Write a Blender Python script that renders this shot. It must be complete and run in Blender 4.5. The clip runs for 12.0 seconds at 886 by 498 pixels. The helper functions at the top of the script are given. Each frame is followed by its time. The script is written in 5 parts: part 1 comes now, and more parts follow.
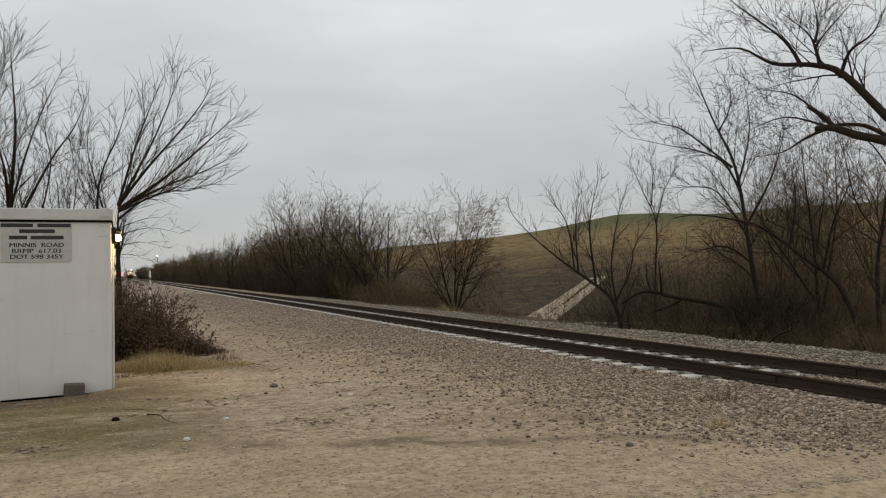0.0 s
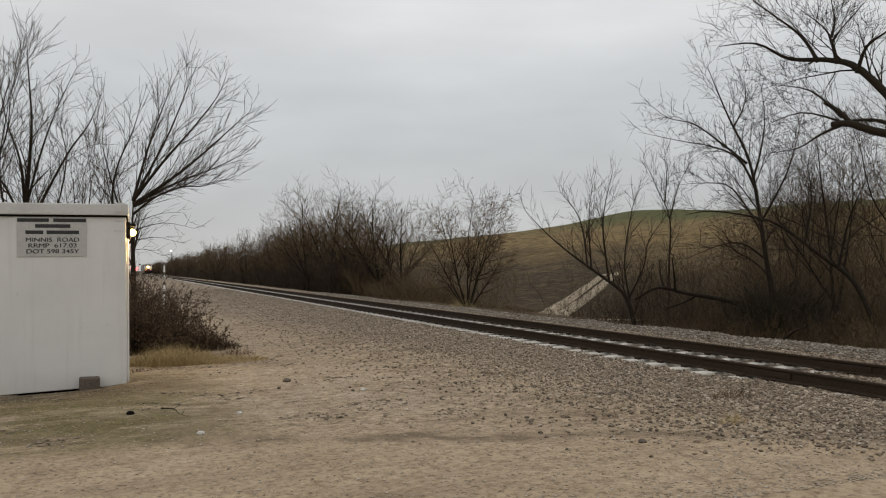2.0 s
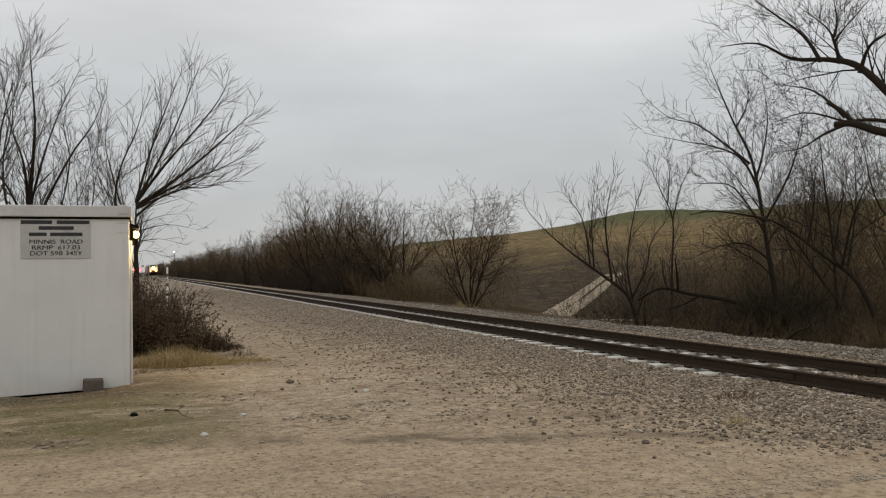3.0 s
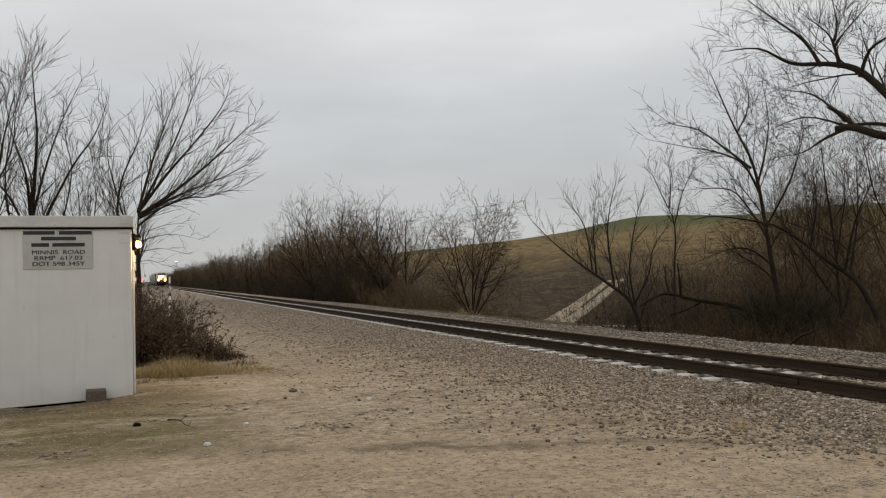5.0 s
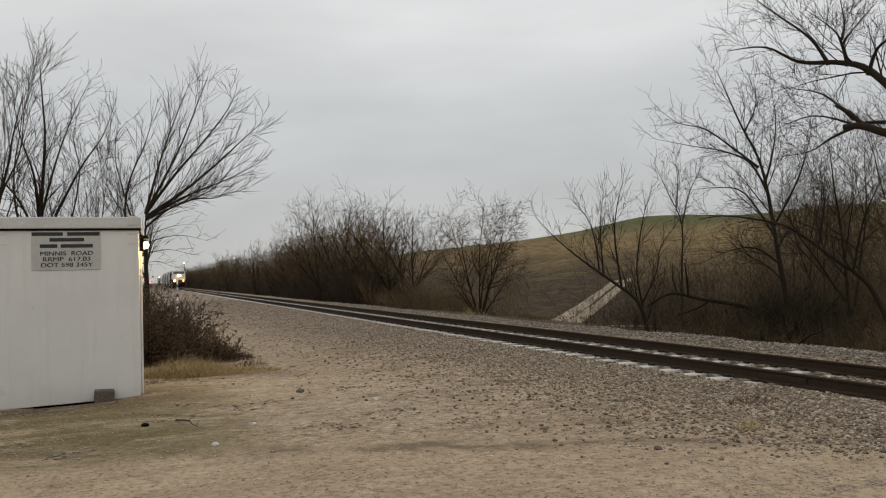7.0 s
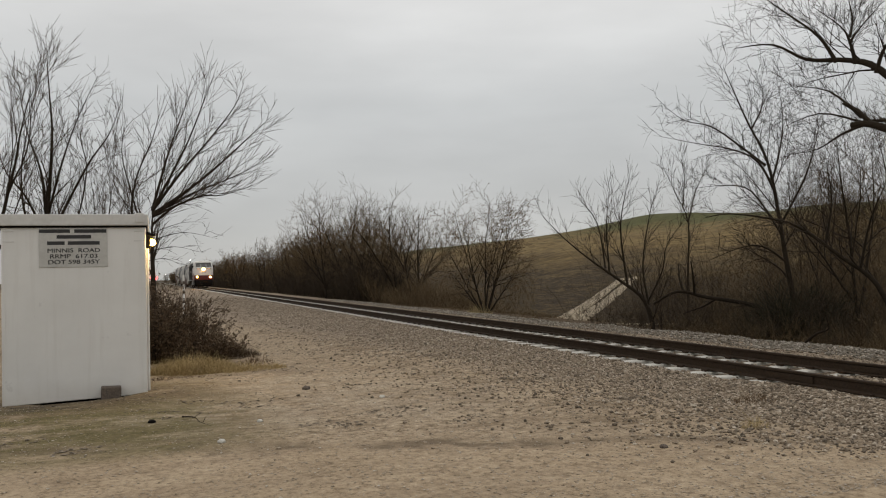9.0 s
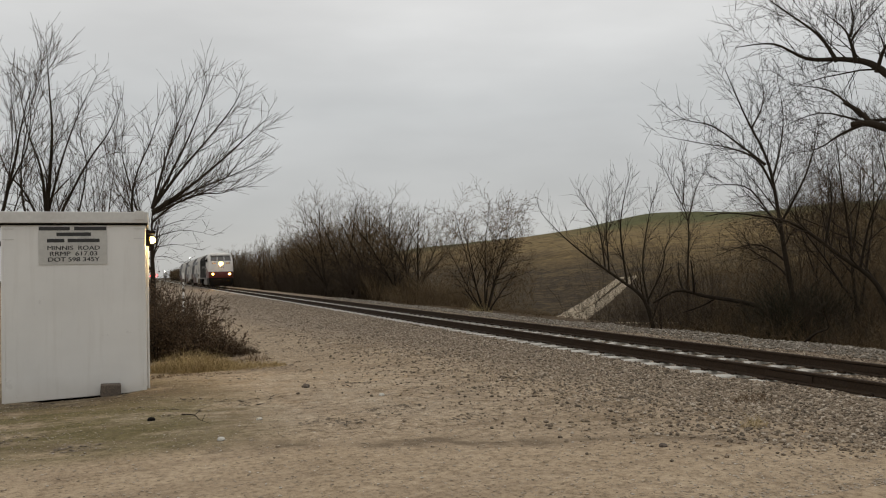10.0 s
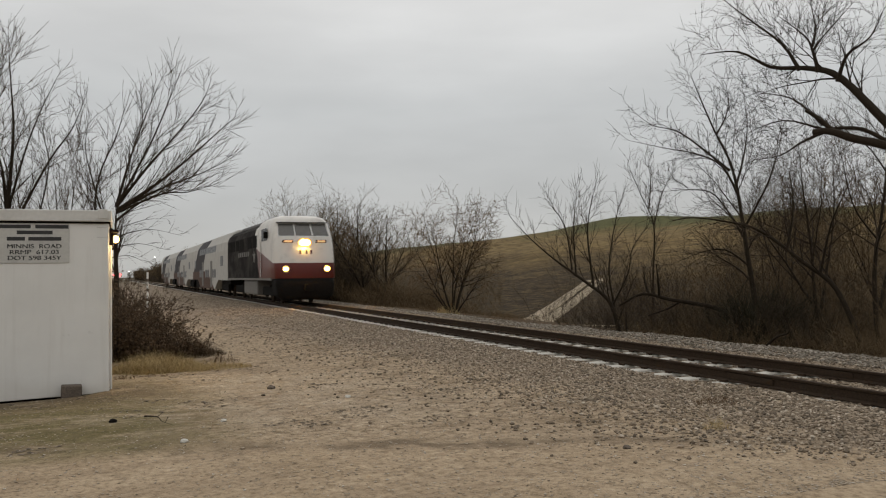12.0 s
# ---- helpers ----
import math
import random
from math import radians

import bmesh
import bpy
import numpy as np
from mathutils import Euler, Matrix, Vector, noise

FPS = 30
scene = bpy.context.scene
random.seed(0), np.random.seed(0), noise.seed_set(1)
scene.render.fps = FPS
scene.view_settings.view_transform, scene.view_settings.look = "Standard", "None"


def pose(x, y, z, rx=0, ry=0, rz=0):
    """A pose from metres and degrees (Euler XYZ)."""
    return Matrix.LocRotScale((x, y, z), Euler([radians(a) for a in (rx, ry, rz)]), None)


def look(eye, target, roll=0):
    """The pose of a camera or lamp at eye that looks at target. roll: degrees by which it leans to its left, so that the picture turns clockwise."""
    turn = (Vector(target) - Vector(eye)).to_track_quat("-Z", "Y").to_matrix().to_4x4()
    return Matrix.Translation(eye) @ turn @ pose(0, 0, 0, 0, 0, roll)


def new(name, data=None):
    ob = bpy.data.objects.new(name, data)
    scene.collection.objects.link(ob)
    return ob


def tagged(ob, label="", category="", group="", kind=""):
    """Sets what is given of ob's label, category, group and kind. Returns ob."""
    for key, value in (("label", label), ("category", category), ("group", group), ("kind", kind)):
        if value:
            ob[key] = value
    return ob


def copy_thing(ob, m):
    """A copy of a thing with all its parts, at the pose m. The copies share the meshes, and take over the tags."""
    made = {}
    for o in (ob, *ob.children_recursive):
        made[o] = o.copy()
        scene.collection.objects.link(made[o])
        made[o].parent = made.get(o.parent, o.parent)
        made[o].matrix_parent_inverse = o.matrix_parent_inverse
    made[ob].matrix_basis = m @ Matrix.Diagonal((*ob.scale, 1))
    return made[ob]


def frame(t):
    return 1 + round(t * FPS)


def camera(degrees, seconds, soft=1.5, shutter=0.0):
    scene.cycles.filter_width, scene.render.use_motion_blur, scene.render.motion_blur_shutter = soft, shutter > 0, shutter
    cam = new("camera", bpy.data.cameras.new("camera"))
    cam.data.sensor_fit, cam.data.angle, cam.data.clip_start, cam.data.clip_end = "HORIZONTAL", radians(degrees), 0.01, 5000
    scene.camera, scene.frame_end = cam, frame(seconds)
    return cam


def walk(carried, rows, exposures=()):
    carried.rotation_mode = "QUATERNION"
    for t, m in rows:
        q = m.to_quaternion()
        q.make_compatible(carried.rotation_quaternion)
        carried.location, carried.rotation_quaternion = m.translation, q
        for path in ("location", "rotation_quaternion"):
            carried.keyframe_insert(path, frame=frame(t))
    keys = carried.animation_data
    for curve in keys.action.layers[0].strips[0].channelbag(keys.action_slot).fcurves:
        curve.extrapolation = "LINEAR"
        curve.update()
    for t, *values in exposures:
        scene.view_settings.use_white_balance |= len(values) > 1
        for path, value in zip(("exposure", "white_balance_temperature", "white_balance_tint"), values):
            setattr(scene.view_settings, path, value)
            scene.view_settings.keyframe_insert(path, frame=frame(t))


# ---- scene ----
cam = camera(57.13, 12.0, soft=1.1, shutter=0.4)
PATH = [
    (0.0, look((0.000, 0.003, 1.603), (7.558, 18.512, 2.135), -0.90)),
    (0.5, look((-0.000, 0.000, 1.600), (7.461, 18.550, 2.096), -0.85)),
    (1.0, look((-0.003, 0.001, 1.606), (7.380, 18.582, 2.070), -0.77)),
    (1.5, look((-0.001, 0.008, 1.603), (7.316, 18.616, 2.048), -0.73)),
    (2.0, look((-0.001, 0.003, 1.600), (7.266, 18.631, 2.035), -0.73)),
    (2.5, look((-0.001, 0.003, 1.600), (7.232, 18.644, 2.038), -0.77)),
    (3.0, look((-0.004, -0.000, 1.606), (7.203, 18.651, 2.058), -0.86)),
    (5.0, look((-0.004, 0.003, 1.607), (7.159, 18.665, 2.240), -1.32)),
    (5.5, look((-0.005, -0.001, 1.604), (7.135, 18.669, 2.262), -1.32)),
    (6.0, look((-0.003, -0.002, 1.604), (7.096, 18.684, 2.262), -1.35)),
    (6.5, look((-0.005, -0.004, 1.606), (7.049, 18.700, 2.259), -1.43)),
    (7.0, look((-0.004, 0.003, 1.600), (7.004, 18.724, 2.250), -1.47)),
    (9.0, look((-0.006, 0.002, 1.602), (6.869, 18.774, 2.195), -1.36)),
    (9.5, look((-0.009, 0.005, 1.604), (6.866, 18.777, 2.174), -1.25)),
    (10.0, look((-0.008, 0.004, 1.603), (6.873, 18.775, 2.156), -1.21)),
    (10.5, look((-0.009, -0.000, 1.605), (6.903, 18.760, 2.136), -1.19)),
    (11.0, look((-0.006, 0.006, 1.602), (6.999, 18.732, 2.133), -1.12)),
    (11.5, look((-0.005, 0.005, 1.607), (7.209, 18.651, 2.140), -0.97)),
    (12.0, look((-0.003, -0.004, 1.604), (7.602, 18.484, 2.188), -0.76)),
]
walk(cam, PATH, exposures=[(0.0, 0.0, 6560, 10), (6.0, 0.0, 6580, 10), (9.0, -0.04, 6680, 10), (12.0, -0.07, 6680, 10)])

# ---------------------------------------------------------------- sky and light
SUN_AZ, SUN_EL = radians(200), radians(38)
world = bpy.data.worlds.new("overcast_sky")
scene.world = world
world.use_nodes = True


def overcast():
    nt = world.node_tree
    nt.nodes.clear()
    N, L = nt.nodes.new, nt.links.new
    out, bg = N("ShaderNodeOutputWorld"), N("ShaderNodeBackground")
    sky = N("ShaderNodeTexSky")
    sky.sky_type, sky.sun_disc = "NISHITA", False
    sky.sun_elevation, sky.sun_rotation = SUN_EL, SUN_AZ
    tc, sep = N("ShaderNodeTexCoord"), N("ShaderNodeSeparateXYZ")
    L(tc.outputs["Generated"], sep.inputs[0])
    ramp = N("ShaderNodeValToRGB")          # cloud deck: brighter towards the zenith
    L(sep.outputs["Z"], ramp.inputs[0])
    e = ramp.color_ramp.elements
    e[0].position, e[0].color = 0.0, (0.50, 0.505, 0.50, 1)
    e[1].position, e[1].color = 1.0, (0.86, 0.87, 0.88, 1)
    for p, c in ((0.07, (0.53, 0.54, 0.545, 1)), (0.2, (0.61, 0.63, 0.64, 1)), (0.34, (0.76, 0.77, 0.775, 1))):
        ramp.color_ramp.elements.new(p).color = c
    # streaky cloud: stretched along the horizon
    mp = N("ShaderNodeMapping")
    mp.inputs["Scale"].default_value = (1.6, 1.6, 6.0)
    L(tc.outputs["Generated"], mp.inputs[0])
    noi = N("ShaderNodeTexNoise")
    noi.inputs["Scale"].default_value, noi.inputs["Detail"].default_value = 1.7, 6
    noi.inputs["Roughness"].default_value = 0.5
    L(mp.outputs[0], noi.inputs["Vector"])
    mr = N("ShaderNodeMapRange")
    mr.inputs["From Min"].default_value, mr.inputs["From Max"].default_value = 0.3, 0.7
    mr.inputs["To Min"].default_value, mr.inputs["To Max"].default_value = 0.9, 1.1
    L(noi.outputs["Fac"], mr.inputs["Value"])
    mul = N("ShaderNodeMix")
    mul.data_type, mul.blend_type = "RGBA", "MULTIPLY"
    mul.inputs["Factor"].default_value = 1
    L(ramp.outputs[0], mul.inputs["A"])
    L(mr.outputs["Result"], mul.inputs["B"])
    dim = N("ShaderNodeMix")
    dim.data_type, dim.blend_type = "RGBA", "MULTIPLY"
    dim.inputs["Factor"].default_value = 1
    dim.inputs["B"].default_value = (0.1, 0.1, 0.1, 1)
    L(sky.outputs[0], dim.inputs["A"])
    mix = N("ShaderNodeMix")
    mix.data_type = "RGBA"
    mix.inputs["Factor"].default_value = 0.95
    L(dim.outputs["Result"], mix.inputs["A"])
    L(mul.outputs["Result"], mix.inputs["B"])
    L(mix.outputs["Result"], bg.inputs["Color"])
    bg.inputs["Strength"].default_value = 1.0
    L(bg.outputs[0], out.inputs[0])


overcast()
sun = new("sun", bpy.data.lights.new("sun", "SUN"))
sun.data.energy, sun.data.angle, sun.data.color = 0.35, radians(40), (1.0, 0.97, 0.92)
sun.matrix_world = Matrix.Rotation(-SUN_AZ, 4, "Z") @ Matrix.Rotation(radians(90) - SUN_EL, 4, "X")


# ---------------------------------------------------------------- materials
class Nodes:
    """A small wrapper round one material's nodes."""

    def __init__(self, name):
        self.m = bpy.data.materials.new(name)
        self.m.use_nodes = True
        self.nt = self.m.node_tree
        self.b = self.nt.nodes["Principled BSDF"]
        self.out = self.nt.nodes["Material Output"]
        self.tc = self.nt.nodes.new("ShaderNodeTexCoord")

    def n(self, kind, **props):
        node = self.nt.nodes.new(kind)
        for k, v in props.items():
            node.inputs[k.replace("_", " ")].default_value = v
        return node

    def link(self, a, b):
        self.nt.links.new(a, b)

    def noise(self, scale, detail=4, rough=0.55, stretch=None, space="Object"):
        v = self.tc.outputs[space]
        if stretch:
            mp = self.n("ShaderNodeMapping")
            mp.inputs["Scale"].default_value = stretch
            self.link(v, mp.inputs[0])
            v = mp.outputs[0]
        t = self.n("ShaderNodeTexNoise", Scale=scale, Detail=detail, Roughness=rough)
        self.link(v, t.inputs["Vector"])
        return t.outputs["Fac"]

    def ramp(self, fac, *stops):
        r = self.n("ShaderNodeValToRGB")
        e = r.color_ramp.elements
        for i, (p, c) in enumerate(stops):
            el = e[i] if i < 2 else e.new(p)
            el.position, el.color = p, (*c, 1) if len(c) == 3 else c
        self.link(fac, r.inputs[0])
        return r.outputs[0]

    def step(self, fac, lo, hi):
        r = self.n("ShaderNodeMapRange", From_Min=lo, From_Max=hi)
        r.clamp = True
        self.link(fac, r.inputs["Value"])
        return r.outputs["Result"]

    def math(self, op, a, b=0.0):
        r = self.nt.nodes.new("ShaderNodeMath")
        r.operation = op
        for i, v in enumerate((a, b)):
            if isinstance(v, (int, float)):
                r.inputs[i].default_value = v
            else:
                self.link(v, r.inputs[i])
        return r.outputs[0]

    def mix(self, fac, a, b, blend="MIX"):
        r = self.nt.nodes.new("ShaderNodeMix")
        r.data_type, r.blend_type = "RGBA", blend
        for key, v in (("Factor", fac), ("A", a), ("B", b)):
            if isinstance(v, (int, float)):
                r.inputs[key].default_value = v
            elif isinstance(v, tuple):
                r.inputs[key].default_value = (*v, 1)
            else:
                self.link(v, r.inputs[key])
        return r.outputs["Result"]

    def xyz(self, space="Object"):
        s = self.nt.nodes.new("ShaderNodeSeparateXYZ")
        self.link(self.tc.outputs[space], s.inputs[0])
        return s.outputs

    def bump(self, height, strength, distance):
        bp = self.n("ShaderNodeBump", Strength=strength, Distance=distance)
        self.link(height, bp.inputs["Height"])
        self.link(bp.outputs[0], self.b.inputs["Normal"])

    def done(self, color, rough=0.7, metal=0.0, spec=0.4):
        for key, v in (("Base Color", color), ("Roughness", rough), ("Metallic", metal), ("Specular IOR Level", spec)):
            if isinstance(v, (int, float)):
                self.b.inputs[key].default_value = v
            elif isinstance(v, tuple):
                self.b.inputs[key].default_value = (*v, 1)
            else:
                self.link(v, self.b.inputs[key])
        return self.m


def plain(name, c, rough=0.6, metal=0.0, var=0.25, scale=6.0, bump=0.15, spec=0.4, grime=(0.05, 0.045, 0.04), dirt=0.25):
    """Paint, metal, bark, wood: a colour with fine grain and larger stains."""
    k = Nodes(name)
    fine, big = k.noise(scale * 6, 5, 0.6), k.noise(scale, 4, 0.6)
    dark, light = tuple(x * (1 - var) for x in c), tuple(min(1, x * (1 + var)) for x in c)
    col = k.ramp(fine, (0.3, dark), (0.7, light))
    col = k.mix(k.math("MULTIPLY", k.step(big, 0.5, 0.75), dirt), col, grime)
    k.bump(fine, bump, 0.01)
    return k.done(col, rough, metal, spec)


def glow(name, c, strength):
    k = Nodes(name)
    k.b.inputs["Emission Color"].default_value = (*c, 1)
    k.b.inputs["Emission Strength"].default_value = strength
    return k.done(c, 0.3)


def ground_material():
    k = Nodes("dirt_and_gravel")
    o = k.xyz()
    big, mid = k.noise(0.22, 5, 0.6), k.noise(1.1, 6, 0.65)
    fine, grit = k.noise(14, 6, 0.7), k.noise(60, 3, 0.6)
    vor = k.n("ShaderNodeTexVoronoi", Scale=28)
    k.link(k.tc.outputs["Object"], vor.inputs["Vector"])
    dirt = k.ramp(mid, (0.3, (0.26, 0.20, 0.13)), (0.5, (0.375, 0.30, 0.212)), (0.72, (0.46, 0.38, 0.28)))
    dirt = k.mix(0.65, dirt, k.ramp(fine, (0.34, (0.14, 0.105, 0.068)), (0.5, (0.365, 0.29, 0.205)), (0.62, (0.43, 0.35, 0.255)), (0.78, (0.64, 0.55, 0.44))))
    lumps = k.step(k.noise(3.4, 7, 0.72), 0.52, 0.68)
    dirt = k.mix(k.math("MULTIPLY", lumps, 0.62), dirt, (0.16, 0.122, 0.085))
    gravel = k.ramp(vor.outputs["Color"], (0.1, (0.08, 0.062, 0.044)), (0.5, (0.22, 0.178, 0.135)), (0.9, (0.44, 0.37, 0.295)))
    gravel = k.mix(0.4, gravel, k.ramp(fine, (0.35, (0.085, 0.066, 0.047)), (0.65, (0.37, 0.31, 0.245))))
    # loose ballast beside the track, with an uneven edge that runs back from the road
    edge = k.math("ADD", o["X"], k.math("MULTIPLY", k.math("SUBTRACT", mid, 0.5), 3.0))
    edge = k.math("ADD", edge, k.math("MULTIPLY", k.math("MAXIMUM", k.math("SUBTRACT", o["Y"], 9.0), 0.0), 0.16))
    is_gravel = k.step(edge, 5.6, 7.2)
    # the travelled way ends along a low ridge of loose dirt
    run = k.math("ADD", k.math("MULTIPLY", o["X"], 0.378), k.math("MULTIPLY", o["Y"], 0.926))
    run = k.math("ADD", run, k.math("MULTIPLY", k.math("SUBTRACT", mid, 0.5), 1.6))
    is_gravel = k.math("MULTIPLY", is_gravel, k.step(run, 6.3, 7.3))
    rough_side = k.step(run, 7.3, 8.3)
    coarse = k.ramp(k.noise(8, 8, 0.75), (0.38, (0.10, 0.074, 0.047)), (0.48, (0.29, 0.232, 0.165)), (0.6, (0.43, 0.355, 0.265)), (0.7, (0.62, 0.54, 0.44)))
    dirt = k.mix(k.math("MULTIPLY", rough_side, 0.8), dirt, coarse)
    ridge = k.math("MULTIPLY", k.step(run, 7.35, 7.6), k.step(run, 8.0, 7.7))
    dirt = k.mix(k.math("MULTIPLY", ridge, k.math("MULTIPLY", k.step(k.noise(2.0, 6, 0.7), 0.4, 0.55), 0.85)), dirt, (0.13, 0.10, 0.07))
    blotch = k.step(k.noise(0.55, 7, 0.7, (1, 1.5, 1)), 0.5, 0.63)
    dirt = k.mix(k.math("MULTIPLY", blotch, k.math("MULTIPLY", rough_side, 0.75)), dirt, (0.165, 0.124, 0.082))
    col = k.mix(is_gravel, dirt, gravel)
    # chalky worn gravel beside the cabinet
    cx = k.math("MULTIPLY", k.step(o["X"], -1.5, 0.4), k.step(o["X"], 5.0, 2.6))
    cy = k.math("MULTIPLY", k.step(o["Y"], 8.2, 9.6), k.step(o["Y"], 15.5, 12.5))
    chalk = k.math("MULTIPLY", k.math("MULTIPLY", cx, cy), k.step(k.noise(1.6, 8, 0.75), 0.42, 0.6))
    col = k.mix(k.math("MULTIPLY", chalk, 0.6), col, k.ramp(k.noise(22, 6, 0.7), (0.36, (0.24, 0.20, 0.15)), (0.6, (0.56, 0.50, 0.41))))
    # scattered dark specks of grit and bark
    col = k.mix(k.math("MULTIPLY", k.step(k.noise(17, 3, 0.5), 0.64, 0.69), 0.6), col, (0.085, 0.065, 0.048))
    # sparse flattened grass round the cabinet
    gx = k.step(k.math("ADD", o["X"], k.math("MULTIPLY", big, 2.0)), 2.6, 1.2)
    gy = k.math("MULTIPLY", k.step(o["Y"], 7.6, 8.4), k.step(o["Y"], 15.5, 11.5))
    grass = k.math("MULTIPLY", k.math("MULTIPLY", gx, gy), k.step(k.noise(0.9, 7, 0.72, (0.5, 1.3, 1)), 0.36, 0.52))
    col = k.mix(k.math("MULTIPLY", grass, 0.9), col, k.ramp(fine, (0.3, (0.056, 0.051, 0.021)), (0.7, (0.17, 0.148, 0.068))))
    # darker brown, noise-broken ground along the front of the cabinet
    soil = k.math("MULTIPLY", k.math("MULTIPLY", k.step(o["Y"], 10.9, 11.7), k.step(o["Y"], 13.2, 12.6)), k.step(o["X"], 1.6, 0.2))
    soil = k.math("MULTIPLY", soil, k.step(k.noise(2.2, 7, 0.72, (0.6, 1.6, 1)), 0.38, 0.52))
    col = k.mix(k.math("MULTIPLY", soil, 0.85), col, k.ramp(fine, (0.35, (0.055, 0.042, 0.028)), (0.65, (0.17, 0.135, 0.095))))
    # worn darker streaks along the road
    streak = k.step(k.noise(0.8, 6, 0.68, (0.3, 1.8, 1)), 0.5, 0.7)
    col = k.mix(k.math("MULTIPLY", streak, 0.55), col, (0.175, 0.132, 0.092))
    # leaf litter and rough ground past the track
    litter = k.ramp(k.noise(2.5, 6, 0.7), (0.3, (0.035, 0.025, 0.015)), (0.6, (0.10, 0.07, 0.042)), (0.8, (0.17, 0.125, 0.075)))
    past = k.step(k.math("ADD", o["X"], k.math("MULTIPLY", mid, 1.6)), 12.8, 13.8)
    col = k.mix(past, col, litter)
    # the grass hill: dead brush low down, straw, and green towards the crest
    straw = k.ramp(k.noise(0.35, 7, 0.65), (0.35, (0.080, 0.056, 0.024)), (0.5, (0.145, 0.104, 0.045)), (0.68, (0.215, 0.16, 0.075)))
    green = k.ramp(k.noise(0.5, 6, 0.7), (0.3, (0.052, 0.060, 0.024)), (0.7, (0.105, 0.105, 0.045)))
    brush = k.ramp(k.noise(0.8, 7, 0.75), (0.38, (0.015, 0.0105, 0.005)), (0.5, (0.040, 0.028, 0.013)), (0.66, (0.095, 0.065, 0.029)))
    lvl = k.math("ADD", o["Z"], k.math("MULTIPLY", k.math("SUBTRACT", k.noise(0.05, 8, 0.74), 0.5), 19.0))
    hill = k.mix(k.step(lvl, 0.5, 7.0), brush, straw)
    hill = k.mix(k.step(lvl, 12.0, 17.5), hill, green)
    is_hill = k.step(o["X"], 24.0, 34.0)
    col = k.mix(is_hill, col, hill)
    # far flat land
    col = k.mix(k.step(o["Y"], 120.0, 300.0), col, k.mix(is_hill, (0.10, 0.085, 0.06), hill))
    h = k.math("ADD", k.math("MULTIPLY", fine, 0.7), k.math("MULTIPLY", vor.outputs["Distance"], 0.5))
    h = k.math("ADD", h, k.math("MULTIPLY", grit, 0.3))
    k.bump(h, 0.8, 0.03)
    col = k.mix(1.0, col, (1.13, 1.08, 1.02), "MULTIPLY")
    return k.done(col, 0.95, 0, 0.1)


def stone_material(name, stops):
    k = Nodes(name)
    geo = k.n("ShaderNodeNewGeometry")
    c = k.ramp(geo.outputs["Random Per Island"], *stops)
    f = k.noise(45, 4, 0.6)
    c = k.mix(0.3, c, k.ramp(f, (0.3, (0.12, 0.092, 0.065)), (0.7, (0.46, 0.39, 0.30))))
    k.bump(f, 0.3, 0.01)
    return k.done(c, 0.9, 0, 0.2)


GROUND = ground_material()
BALLAST = stone_material("ballast_stone", ((0.0, (0.04, 0.03, 0.022)), (0.45, (0.20, 0.15, 0.104)), (0.8, (0.39, 0.31, 0.225)), (1.0, (0.60, 0.52, 0.42))))
PEBBLE = stone_material("dirt_pebbles", ((0.0, (0.09, 0.068, 0.045)), (0.08, (0.22, 0.168, 0.115)), (0.25, (0.40, 0.325, 0.235)), (0.85, (0.42, 0.36, 0.29)), (1.0, (0.66, 0.60, 0.52))))
BANKSTONE = stone_material("bank_stone", ((0.0, (0.04, 0.036, 0.029)), (0.4, (0.13, 0.115, 0.095)), (0.75, (0.24, 0.215, 0.18)), (1.0, (0.42, 0.385, 0.33))))
CLOD = stone_material("dark_clods", ((0.0, (0.045, 0.034, 0.023)), (0.5, (0.11, 0.085, 0.06)), (1.0, (0.24, 0.19, 0.14))))
CONCRETE = plain("pale_concrete", (0.55, 0.525, 0.47), 0.85, 0, 0.15, 5, 0.2, 0.2, (0.25, 0.22, 0.18), 0.5)
RUST = plain("rusty_steel", (0.040, 0.027, 0.018), 0.85, 0.0, 0.4, 8, 0.2, 0.1)
POLISHED = plain("worn_rail_head", (0.22, 0.19, 0.16), 0.34, 0.85, 0.2, 8, 0.03)
PATHDIRT = plain("pale_track_dirt", (0.33, 0.27, 0.19), 0.95, 0, 0.4, 0.6, 0.3, 0.1, (0.09, 0.065, 0.035), 0.8)
BARK = plain("dark_bark", (0.031, 0.0235, 0.016), 0.9, 0, 0.35, 9, 0.6, 0.1, (0.025, 0.02, 0.017), 0.5)
TWIG = plain("bare_twigs", (0.058, 0.043, 0.029), 0.9, 0, 0.35, 9, 0.2, 0.1)
TWIG_BROWN = plain("brown_twigs", (0.128, 0.090, 0.050), 0.9, 0, 0.35, 3, 0.2, 0.1)
BUSH_RED = plain("russet_brush", (0.078, 0.052, 0.031), 0.9, 0, 0.4, 5, 0.2, 0.1)
DEADLEAF = plain("dead_leaves", (0.15, 0.10, 0.06), 0.85, 0, 0.4, 5, 0.1, 0.1)
CEDAR = plain("dark_evergreen", (0.036, 0.034, 0.020), 0.9, 0, 0.4, 5, 0.1, 0.1)
STRAW = plain("straw_grass", (0.40, 0.31, 0.165), 0.9, 0, 0.35, 4, 0.1, 0.1)


